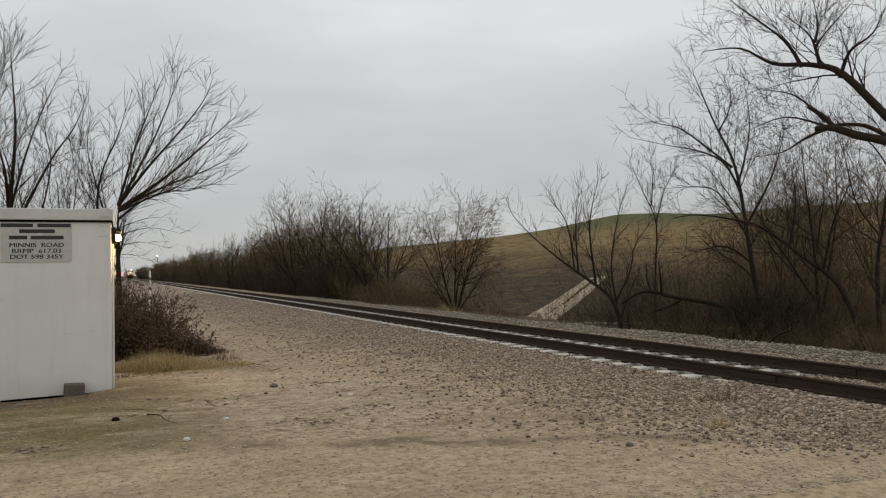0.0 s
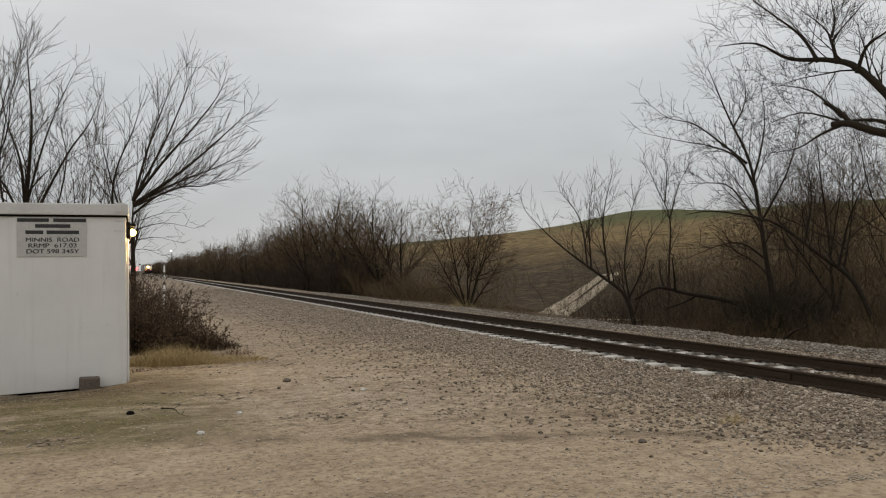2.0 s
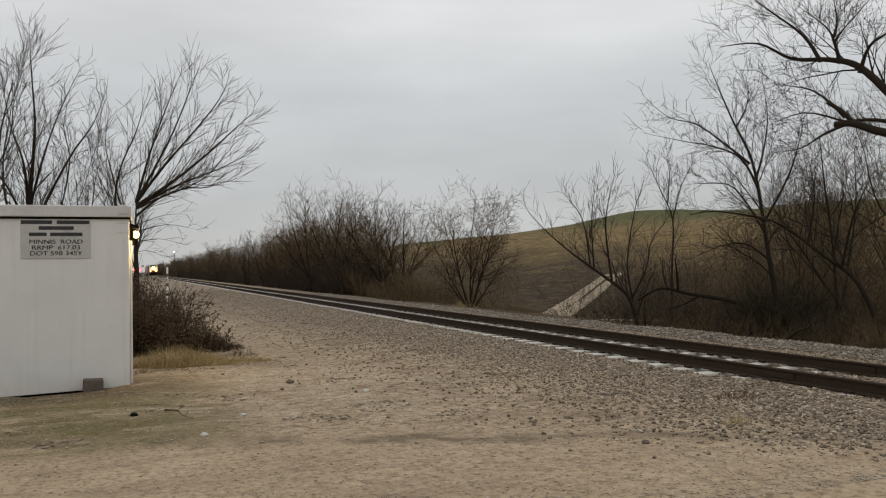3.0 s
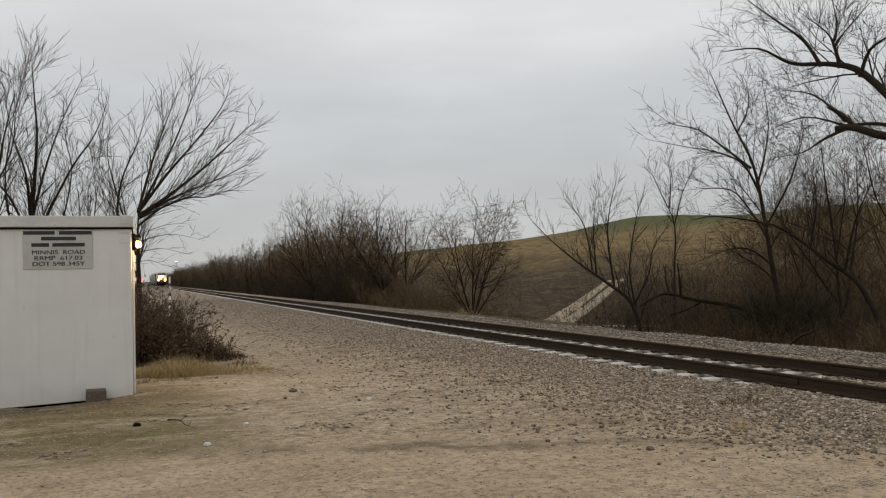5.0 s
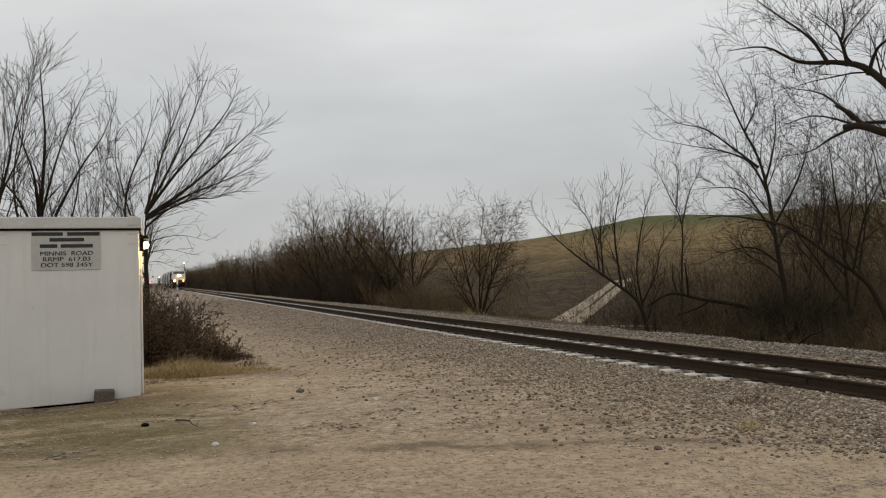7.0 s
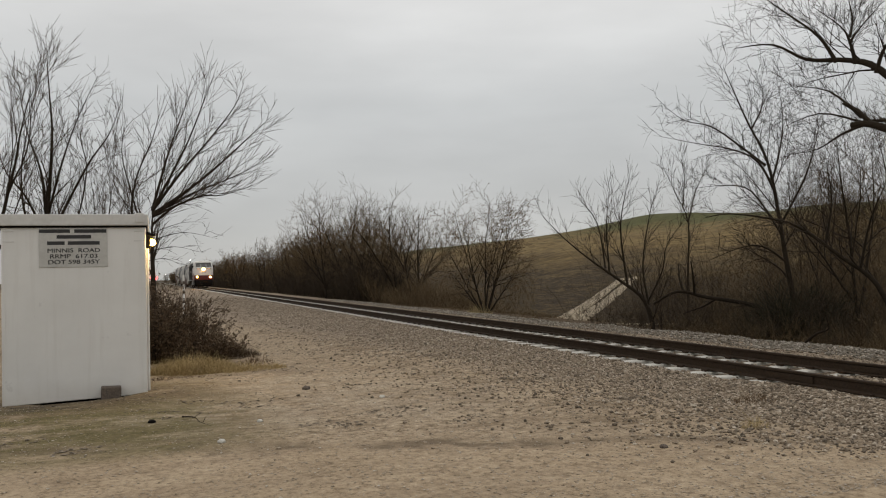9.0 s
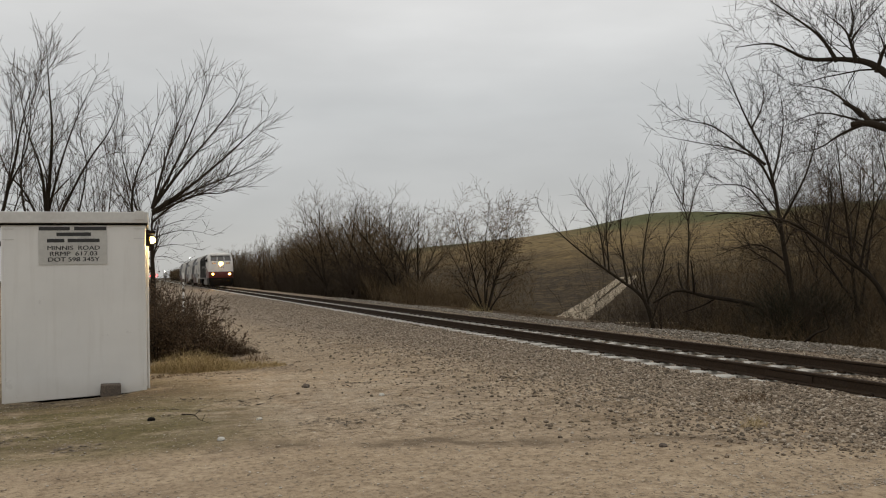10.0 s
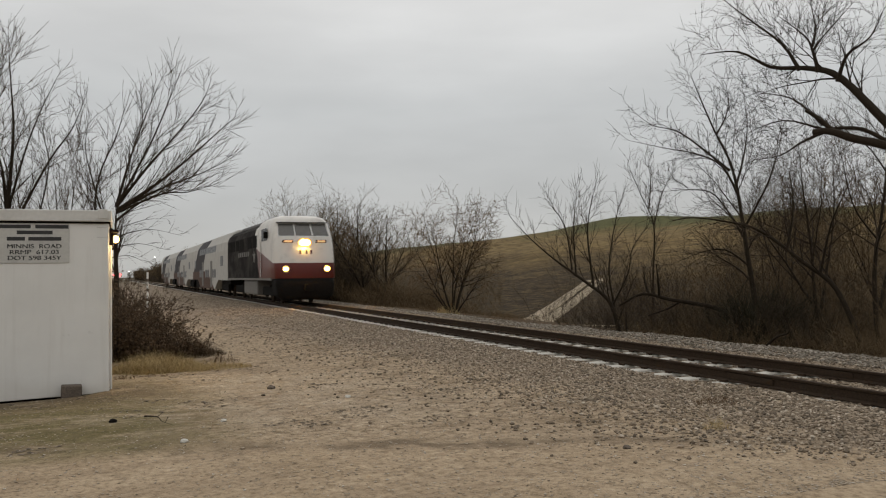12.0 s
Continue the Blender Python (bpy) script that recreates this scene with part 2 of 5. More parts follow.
# ---------------------------------------------------------------- mesh helpers
def mesh_ob(name, verts, faces, material, parent=None, label="", smooth=False):
    me = bpy.data.meshes.new(name)
    me.from_pydata([tuple(v) for v in verts], [], [tuple(f) for f in faces])
    if smooth:
        me.shade_smooth()
    if material:
        me.materials.append(material)
    ob = new(name, me)
    if parent:
        ob.parent = parent
    return tagged(ob, label) if label else ob


def part(name, bm, material, parent=None, label="", smooth=False):
    bmesh.ops.recalc_face_normals(bm, faces=bm.faces)
    me = bpy.data.meshes.new(name)
    bm.to_mesh(me)
    bm.free()
    if smooth:
        me.shade_smooth()
    me.materials.append(material)
    ob = new(name, me)
    if parent:
        ob.parent = parent
    return tagged(ob, label) if label else ob


def boxes(*specs, bevel=0.0):
    """One bmesh of boxes: (x0, y0, z0, x1, y1, z1)."""
    bm = bmesh.new()
    for x0, y0, z0, x1, y1, z1 in specs:
        m = Matrix.Translation(((x0 + x1) / 2, (y0 + y1) / 2, (z0 + z1) / 2)) @ Matrix.Diagonal((x1 - x0, y1 - y0, z1 - z0, 1))
        bmesh.ops.create_cube(bm, size=1, matrix=m)
    if bevel:
        bmesh.ops.bevel(bm, geom=bm.edges[:], offset=bevel, segments=2, affect="EDGES", profile=0.6)
    return bm


def rod(bm, a, b, r, n=10, r2=None):
    a, b = Vector(a), Vector(b)
    m = Matrix.Translation((a + b) / 2) @ (b - a).to_track_quat("Z", "Y").to_matrix().to_4x4()
    bmesh.ops.create_cone(bm, cap_ends=True, segments=n, radius1=r, radius2=r if r2 is None else r2, depth=(b - a).length, matrix=m)
    return bm


def empty(name, m, label, category, group="", kind=""):
    ob = new(name)
    ob.matrix_basis = m
    ob.empty_display_size = 0.3
    return tagged(ob, label, category, group, kind)


def smooth01(x, a, b):
    t = np.clip((np.asarray(x, float) - a) / (b - a), 0, 1)
    return t * t * (3 - 2 * t)


# ---------------------------------------------------------------- ground
TRACK_X, RAIL_Z, TIE_STEP, TIE_Y0 = 9.254, 0.121, 0.6281, 0.19
HILL_X, HILL_FOOT = 180.0, 33.0


def wave(x, y, s, k):
    return (np.sin(x * s + k) * np.cos(y * s * 1.13 - 2 * k) + np.sin((x + y) * s * 0.71 + 1.7 * k) + np.sin((0.6 * x - y) * s * 1.37 + 3.1 * k)) / 3


def ground_z(x, y):
    x, y = np.asarray(x, float), np.asarray(y, float)
    z = 0.018 * wave(x, y, 1.9, 1) + 0.010 * wave(x, y, 5.3, 2) + 0.03 * wave(x, y, 0.5, 3)
    z = z - 0.05 * smooth01(x, 4.5, 7.0)
    z = z - 0.06 * smooth01(-x, -0.2, 1.2) * smooth01(y, 10.5, 12) * (1 - smooth01(y, 15, 18))
    bed = -0.115 + 0.006 * wave(x, y, 9, 5)
    bed = bed + 0.05 * (1 - smooth01(y, 9.0, 9.9))
    # ballast heaped over the sleeper ends, and swept high between the rails
    bed = bed + 0.055 * smooth01(np.abs(x - TRACK_X), 1.1, 1.3) + 0.03 * (1 - smooth01(np.abs(x - TRACK_X), 0.28, 0.42))
    on_bed = smooth01(x, 6.8, 7.7) * (1 - smooth01(x, 11.0, 11.6))
    z = z * (1 - on_bed) + bed * on_bed
    z = z - 0.06 * smooth01(x, -1.5, -1.2) * (1 - smooth01(x, -0.5, -0.05)) * smooth01(y, 12.2, 12.5) * (1 - smooth01(y, 14.2, 14.8))
    # loose bank past the far rail, then a fall to the low ground
    bank = 0.07 * smooth01(x, 11.2, 12.0) * (1 - smooth01(x, 12.6, 14.0)) * (0.7 + 0.5 * wave(x, y, 1.1, 7)) * (1 - smooth01(y, 17, 26))
    fall = -0.45 * smooth01(x, 12.2, 15.0) - 2.5 * smooth01(x, 16, 28)
    crest = 18.3 + 3.6 * np.exp(-((y - 262) / 40.0) ** 2) - 2.2 * (1 - smooth01(y, 120, 185)) + 0.5 * wave(x * 0, y, 0.05, 2)
    rise = np.clip((x - HILL_FOOT) / (HILL_X - HILL_FOOT), 0, 1)
    rise = rise - 0.035 * np.sin(rise * 3 * math.pi) + 0.0 * y
    hill = (crest + 3) * rise - 5.0 * smooth01(x, 230, 420)
    rough = smooth01(x, 30, 60) * (0.25 * wave(x, y, 0.11, 4) + 0.12 * wave(x, y, 0.31, 6))
    far = smooth01(np.hypot(x, y), 900, 2000)
    return z * (1 - smooth01(x, 13, 16)) + bank + (fall + hill + rough) * (1 - far)


def axis(spans):
    out = []
    for a, b, n in spans:
        out += list(np.linspace(a, b, n, endpoint=False))
    return np.array(out + [spans[-1][1]])


def ground():
    xs = axis([(-2500, -200, 14), (-200, -20, 20), (-20, -4, 30), (-4, 14.5, 150), (14.5, 40, 50), (40, 260, 60), (260, 900, 14), (900, 2500, 8)])
    ys = axis([(-2500, -200, 10), (-200, -10, 12), (-10, 4, 20), (4, 20, 150), (20, 60, 100), (60, 160, 60), (160, 600, 60), (600, 2500, 14)])
    X, Y = np.meshgrid(xs, ys)
    Z = ground_z(X, Y)
    v = np.stack([X, Y, Z], -1).reshape(-1, 3)
    n, m = len(xs), len(ys)
    i = np.arange(n * (m - 1)).reshape(m - 1, n)[:, :-1].ravel()
    f = np.stack([i, i + 1, i + n + 1, i + n], -1)
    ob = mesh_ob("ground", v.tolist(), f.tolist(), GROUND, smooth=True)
    tagged(ob, "tan dirt and gravel ground with a grassy hill beyond", "ground", kind="structure")


ground()


def ribbon(name, label, pts, width, lift, taper=0.0):
    """A dirt lane draped over the ground along a line of points."""
    v, f = [], []
    P = [Vector(p) for p in pts]
    line = []
    for a, b in zip(P, P[1:]):
        for i in range(24):
            line.append(a.lerp(b, i / 24))
    line.append(P[-1])
    rng = random.Random(4)
    cols = 13
    for i, p in enumerate(line):
        q = line[min(i + 1, len(line) - 1)] - line[max(i - 1, 0)]
        side = Vector((q.y, -q.x, 0)).normalized()
        for j in range(cols):
            u = (j / (cols - 1) - 0.5) * width * (1 + rng.uniform(-0.22, 0.22)) * (1 - taper * i / len(line))
            w = p.to_3d() + side * u
            edge = abs(j / (cols - 1) - 0.5) * 2
            dz = lift * (1 - edge ** 4) + rng.uniform(-0.015, 0.015)
            v.append((w.x, w.y, float(ground_z(w.x, w.y)) + dz - (0.15 if edge > 0.95 else 0)))
    for i in range(len(line) - 1):
        for j in range(cols - 1):
            k = i * cols + j
            f.append((k, k + 1, k + cols + 1, k + cols))
    ob = mesh_ob(name, v, f, PATHDIRT, smooth=True)
    tagged(ob, label, "dirt track", kind="structure")


HILL_ROAD = [(31.5, 59), (38.5, 67.5), (46.5, 77.5), (55, 88), (62, 96)]
for off in (-1.0, 0.95):
    ribbon("road_hill", "pale rut of a dirt track climbing the hill", [(x + off * 0.7, y - off * 0.58) for x, y in HILL_ROAD], 1.95, 0.14, 0.4)
ribbon("road_foot", "narrow pale dirt lane along the foot of the hill", [(33.2, 60.5), (35.2, 55.5), (37, 50.5), (38.5, 45.7), (39.5, 42)], 0.5, 0.06)


# ---------------------------------------------------------------- track
def rail_profile():
    half = [(0.0, 0.0), (0.07, 0.0), (0.07, 0.012), (0.012, 0.035), (0.009, 0.13), (0.034, 0.142), (0.036, 0.165), (0.028, 0.172), (0.0, 0.173)]
    return half + [(-x, z) for x, z in reversed(half[1:-1])]


def railway():
    track = empty("railway_track", pose(TRACK_X, 0, 0), "single railway track, rusty rails on pale concrete sleepers", "railway track")
    prof = rail_profile()
    ys = list(np.linspace(-60, 60, 31)) + list(np.linspace(80, 900, 30))
    n = len(prof)
    for sx in (-0.7525, 0.7525):
        v, f = [], []
        for i, y in enumerate(ys):
            v += [(sx + x, y, RAIL_Z - 0.173 + z) for x, z in prof]
            if i:
                a, b = (i - 1) * n, i * n
                f += [(a + j, a + (j + 1) % n, b + (j + 1) % n, b + j) for j in range(n)]
        ob = mesh_ob("rail", v, f, RUST, track)
        ob.data.materials.append(POLISHED)
        for p in ob.data.polygons:
            if p.normal.z > 0.8 and p.center.z > RAIL_Z - 0.01:
                p.material_index = 1
        # a bolted joint
        part("joint_bar", boxes((sx - 0.035, 8.7, RAIL_Z - 0.14, sx - 0.012, 9.6, RAIL_Z - 0.05), (sx + 0.012, 8.7, RAIL_Z - 0.14, sx + 0.035, 9.6, RAIL_Z - 0.05), bevel=0.004), RUST, track)
    z1 = RAIL_Z - 0.173 - 0.012
    prof = [(-0.13, -0.2), (0.13, -0.2), (0.115, -0.015), (0.10, 0.0), (-0.10, 0.0), (-0.115, -0.015)]
    xs = [-1.295, -1.28, -0.75, -0.3, 0.3, 0.75, 1.28, 1.295]
    zz = [-0.015, 0.0, 0.0, -0.03, -0.03, 0.0, 0.0, -0.015]
    v, f = [], []
    for i, x in enumerate(xs):
        v += [(x, p, z + zz[i]) for p, z in prof]
        if i:
            a, b = (i - 1) * 6, i * 6
            f += [(a + j, a + (j + 1) % 6, b + (j + 1) % 6, b + j) for j in range(6)]
    f += [tuple(range(6)), tuple(range(len(v) - 1, len(v) - 7, -1))]
    # rail seat pads and clips
    for cx in (-0.7525, 0.7525):
        for ox in (-0.1, 0.1):
            b = len(v)
            for dz in (0.0, 0.035):
                v += [(cx + ox - 0.028, -0.06, dz), (cx + ox + 0.028, -0.06, dz), (cx + ox + 0.028, 0.06, dz), (cx + ox - 0.028, 0.06, dz)]
            f += [(b, b + 1, b + 5, b + 4), (b + 1, b + 2, b + 6, b + 5), (b + 2, b + 3, b + 7, b + 6), (b + 3, b, b + 4, b + 7), (b + 4, b + 5, b + 6, b + 7)]
    me = bpy.data.meshes.new("sleeper")
    me.from_pydata(v, [], f)
    me.materials.append(CONCRETE)
    me.materials.append(RUST)
    for p in me.polygons:
        if p.index >= len(me.polygons) - 20:
            p.material_index = 1
    rng = random.Random(8)
    far_v, far_f = [], []
    for i in range(-16, 1000):
        y = TIE_Y0 + i * TIE_STEP + rng.uniform(-0.02, 0.02)
        if i < 280:
            ob = new("sleeper", me)
            ob.parent = track
            ob.matrix_basis = pose(rng.uniform(-0.03, 0.03), y, z1 + rng.uniform(-0.008, 0.004), 0, 0, rng.uniform(-0.6, 0.6))
        else:
            b = len(far_v)
            far_v += [(x, y + dy, z1 + dz) for dz in (-0.1, 0.0) for x, dy in ((-1.295, -0.11), (1.295, -0.11), (1.295, 0.11), (-1.295, 0.11))]
            far_f += [(b, b + 1, b + 5, b + 4), (b + 1, b + 2, b + 6, b + 5), (b + 3, b, b + 4, b + 7), (b + 4, b + 5, b + 6, b + 7)]
    tagged(mesh_ob("far_sleepers", far_v, far_f, CONCRETE, track), kind="stuff")


railway()


# ---------------------------------------------------------------- loose stones
def scatter(name, label, category, material, n, seed, place, size, squash=(0.5, 0.9)):
    """Angular stones, each its own little hull, joined as one stuff object."""
    rng = np.random.default_rng(seed)
    base = np.array([(1, 0, 0), (-1, 0, 0), (0, 1, 0), (0, -1, 0), (0, 0, 1), (0, 0, -1), (.6, .6, .55), (-.6, .6, .5), (.6, -.6, .5), (-.6, -.6, .55)], float)
    tri = np.array([(4, 6, 7), (4, 7, 9), (4, 9, 8), (4, 8, 6), (6, 0, 2), (7, 2, 1), (9, 1, 3), (8, 3, 0), (6, 2, 7), (7, 1, 9), (9, 3, 8), (8, 0, 6), (5, 2, 0), (5, 1, 2), (5, 3, 1), (5, 0, 3)])
    xy = place(rng, n)
    n = len(xy)
    s = size[0] * (size[1] / size[0]) ** (rng.random(n) ** 1.8)
    V = base[None] * (1 + rng.uniform(-0.28, 0.28, (n, 10, 3)))
    V = V * np.stack([s, s * rng.uniform(0.6, 1, n), s * rng.uniform(*squash, n)], -1)[:, None, :]
    a = rng.uniform(0, 2 * np.pi, n)
    c, d = np.cos(a)[:, None], np.sin(a)[:, None]
    X = V[..., 0] * c - V[..., 1] * d + xy[:, :1]
    Y = V[..., 0] * d + V[..., 1] * c + xy[:, 1:2]
    Z = V[..., 2] + ground_z(xy[:, 0], xy[:, 1])[:, None] + (s * 0.25)[:, None] + (xy[:, 2:3] if xy.shape[1] > 2 else 0)
    verts = np.stack([X, Y, Z], -1).reshape(-1, 3)
    faces = (tri[None] + (np.arange(n) * 10)[:, None, None]).reshape(-1, 3)
    me = bpy.data.meshes.new(name)
    me.vertices.add(len(verts))
    me.vertices.foreach_set("co", verts.ravel())
    me.loops.add(faces.size)
    me.loops.foreach_set("vertex_index", faces.ravel())
    me.polygons.add(len(faces))
    me.polygons.foreach_set("loop_start", np.arange(0, faces.size, 3))
    me.update(calc_edges=True)
    me.shade_flat()
    me.materials.append(material)
    return tagged(new(name, me), label, category, kind="stuff")


def ballast_place(rng, n):
    y = 1.0 + 70 * rng.random(n) ** 2.0
    x = 8.0 - np.abs(rng.normal(0, 1.5, n)) * (1.0 + 0.02 * y)
    keep = 0.375 * x + 0.927 * y > 6.6 + 1.6 * np.abs(rng.normal(0, 0.5, n))
    return np.stack([x, y], -1)[keep]


def bed_place(rng, n):
    y = 6.0 + 50 * rng.random(n) ** 1.7
    x = rng.uniform(7.7, 11.4, n) + rng.random(n) ** 2 * 0.5 * (y < 19)
    # keep off the rail heads, and mostly off the sleepers
    off = np.abs(np.abs(x - TRACK_X) - 0.7525) > 0.1
    ph = ((y - TIE_Y0 + TIE_STEP / 2) % TIE_STEP) - TIE_STEP / 2
    keep = off & ((np.abs(ph) > 0.11) | (y < 9.4) | (np.abs(x - TRACK_X) > 1.2) | (rng.random(n) < 0.05))
    lift = np.where((np.abs(ph) < 0.13) & (y > 9.4), 0.02, 0.0)
    return np.stack([x, y, lift], -1)[keep]


def bank_place(rng, n):
    y = 7.0 + 48 * rng.random(n) ** 1.6
    return np.stack([11.45 + 1.3 * rng.random(n) ** 1.3, y], -1)


def dirt_place(rng, n):
    y = 4.4 + 22 * rng.random(n) ** 2.0
    x = rng.uniform(-3.5, 8.0, n)
    return np.stack([x, y], -1)


def clod_place(rng, n):
    x, y = rng.uniform(-2.0, 6.0, n), 8.3 + 12 * rng.random(n) ** 1.5
    keep = wave(x, y, 1.9, 3) + wave(x, y, 4.3, 5) + 0.6 * wave(x, y, 9.7, 2) > 0.62
    return np.stack([x, y], -1)[keep]


scatter("clods", "dark clods of soil and bark strewn over the dirt", "clods", CLOD, 16000, 6, clod_place, (0.008, 0.034), (0.12, 0.3))
scatter("ballast_shoulder", "loose grey-brown ballast stones beside the track", "ballast", BALLAST, 92000, 1, ballast_place, (0.009, 0.031))
scatter("ballast_bed", "grey-brown ballast stones filling the track bed", "ballast", BALLAST, 34000, 2, bed_place, (0.012, 0.032))
scatter("ballast_bank", "grey stones heaped along the far side of the track", "ballast", BANKSTONE, 22000, 4, bank_place, (0.012, 0.045))
scatter("pebbles", "small pebbles scattered over the dirt", "pebbles", PEBBLE, 42000, 3, dirt_place, (0.004, 0.016), (0.25, 0.5))


# ---------------------------------------------------------------- trees and brush
def limb(out, rng, p, d, length, r, lvl, S):
    """Grow one branch and its children. S: levels, kids, angle, ratio, up, wander, first."""
    n = max(3, int(round(length / (0.35 if lvl < 2 else 0.22))))
    n = min(n, 9)
    pts, rad = [p.copy()], [r]
    d = d.normalized()
    step = length / n
    for i in range(n):
        w = S["wander"] * (0.6 if lvl == 0 else 1 if lvl == 1 else 0.6)
        d = (d + Vector((rng.gauss(0, w), rng.gauss(0, w), rng.gauss(0, w) + S["up"] * (0.5 if lvl == 0 else 1)))).normalized()
        p = p + d * step
        pts.append(p.copy())
        rad.append(max(S["thin"] * (1 - 0.45 * (i + 1) / n), r * (1 - 0.88 * (i + 1) / n)))
    out.append((pts, rad, lvl))
    if lvl >= S["levels"]:
        return
    # short shoots carry few twigs, and no twig is a mere stub
    shoot = S.get("shoot", 0.3)
    kids = min(S["kids"][min(lvl, len(S["kids"]) - 1)], int(length / (0.42 * shoot)) if lvl else 99)
    turn = rng.uniform(0, 6.28)
    for k in range(kids):
        t = S["first"] + (1 - S["first"]) * (k + rng.random()) / kids if lvl == 0 else 0.12 + 0.74 * (k + rng.random()) / kids
        t = min(t, 0.99)
        i = min(int(t * n), n - 1)
        q = pts[i].lerp(pts[i + 1], t * n - i)
        axis_d = (pts[i + 1] - pts[i]).normalized()
        side = axis_d.orthogonal().normalized()
        turn += 2.4 + rng.uniform(-0.5, 0.5)
        side = Matrix.Rotation(turn, 3, axis_d) @ side
        a = radians(rng.gauss(S["angle"] * (1 if lvl < 2 else 0.8), 9))
        nd = axis_d * math.cos(a) + side * math.sin(a)
        limb(out, rng, q, nd, max(length * (S["ratio"] if lvl < 2 else max(0.6, S["ratio"])) * (1.15 - 0.6 * t), shoot) * rng.uniform(0.7, 1.25), max(S["thin"], rad[i] * rng.uniform(0.5, 0.7)), lvl + 1, S)


def tubes(branches):
    v, f = [], []
    for pts, rad, lvl in branches:
        n = 7 if rad[0] > 0.05 else 5 if rad[0] > 0.018 else 3
        start = len(v)
        side = None
        for i, p in enumerate(pts):
            d = (pts[min(i + 1, len(pts) - 1)] - pts[max(i - 1, 0)]).normalized()
            side = d.orthogonal().normalized() if side is None else (side - d * side.dot(d)).normalized()
            other = d.cross(side)
            for j in range(n):
                a = 2 * math.pi * j / n
                v.append(p + (side * math.cos(a) + other * math.sin(a)) * rad[i])
            if i:
                a0, b0 = start + (i - 1) * n, start + i * n
                f += [(a0 + j, a0 + (j + 1) % n, b0 + (j + 1) % n, b0 + j) for j in range(n)]
    return v, f


STYLE = dict(levels=4, kids=(7, 6, 5, 4), angle=38, ratio=0.6, up=0.05, wander=0.09, first=0.25, thin=0.004)


def tree(label, stems, seed, style=None, leaves=0, twig=None, leaf=None, group="", category="tree", name="tree", at=(0, 0, 0), leaf_size=0.05):
    """stems: (offset, direction, length, radius) each, or a list of points with a radius for a limb of given run."""
    S = dict(STYLE, **(style or {}))
    rng = random.Random(seed)
    out, groups = [], []
    for st in stems:
        groups.append(len(out))
        if len(st) >= 4:
            off, d, length, r = st[:4]
            limb(out, rng, Vector(off), Vector(d), length, r, 0, dict(S, levels=st[4]) if len(st) > 4 else S)
        else:
            run, r = st
            pts = [Vector(p) * S.get("trim", 1.0) for p in run]
            fine = []
            for i in range(len(pts) - 1):
                p0, p1, p2, p3 = pts[max(i - 1, 0)], pts[i], pts[i + 1], pts[min(i + 2, len(pts) - 1)]
                for s in range(4):
                    t = s / 4
                    fine.append(0.5 * (2 * p1 + (p2 - p0) * t + (2 * p0 - 5 * p1 + 4 * p2 - p3) * t * t + (3 * p1 - p0 - 3 * p2 + p3) * t ** 3))
            fine.append(pts[-1])
            n = len(fine) - 1
            rad = [r * (1 - S.get("taper", 0.95) * (i / n) ** S.get("bow", 0.75)) for i in range(n + 1)]
            out.append((fine, rad, 0))
            total = sum((b - a).length for a, b in zip(fine, fine[1:]))
            for k in range(S["kids"][0]):
                t = S["first"] + (1 - S["first"]) * (k + rng.random()) / S["kids"][0]
                i = min(int(t * n), n - 1)
                ax = (fine[i + 1] - fine[i]).normalized()
                side = Matrix.Rotation(rng.uniform(0, 6.28), 3, ax) @ ax.orthogonal().normalized()
                side = (side + Vector((0, 0, 0.7))).normalized()
                a = radians(rng.gauss(S["angle"] + 8, 10))
                limb(out, rng, fine[i], ax * math.cos(a) + side * math.sin(a), max(total * S["ratio"] * rng.uniform(0.5, 1.0) * (1.12 - 0.82 * t), S.get("shoot", 0.3)), max(S["thin"], rad[i] * S.get("twigs", 0.45)), 1, S)
    root = empty(name, pose(*at), label, category, group)
    for i, a in enumerate(groups):
        b = groups[i + 1] if i + 1 < len(groups) else len(out)
        v, f = tubes([q for q in out[a:b] if q[2] <= 1])
        mesh_ob("trunk" if i == 0 else "limb", v, f, BARK, root, smooth=True)
    v, f = tubes([b for b in out if b[2] > 1])
    if v:
        tagged(mesh_ob("crown", v, f, twig or TWIG, root), kind="stuff")
    if leaves:
        ends = [b for b in out if b[2] >= S["levels"] - 1]
        v, f = [], []
        for i in range(leaves):
            pts, rad, lvl = rng.choice(ends)
            p = rng.choice(pts[1:])
            a, b = rng.uniform(0, 6.28), rng.uniform(-1, 1)
            u = Vector((math.cos(a), math.sin(a), b)).normalized() * leaf_size * rng.uniform(0.6, 1.3)
            w = u.orthogonal().normalized() * leaf_size * 0.45
            k = len(v)
            v += [p, p + u * 0.5 + w, p + u, p + u * 0.5 - w + Vector((0, 0, 0.01))]
            f += [(k, k + 1, k + 2, k + 3)]
        tagged(mesh_ob("leaves", v, f, leaf or DEADLEAF, root), kind="stuff")
    return root


def polar(bearing, dist, z=None):
    a = radians(bearing)
    x, y = dist * math.sin(a), dist * math.cos(a)
    return (x, y, float(ground_z(x, y)) - 0.05 if z is None else z)


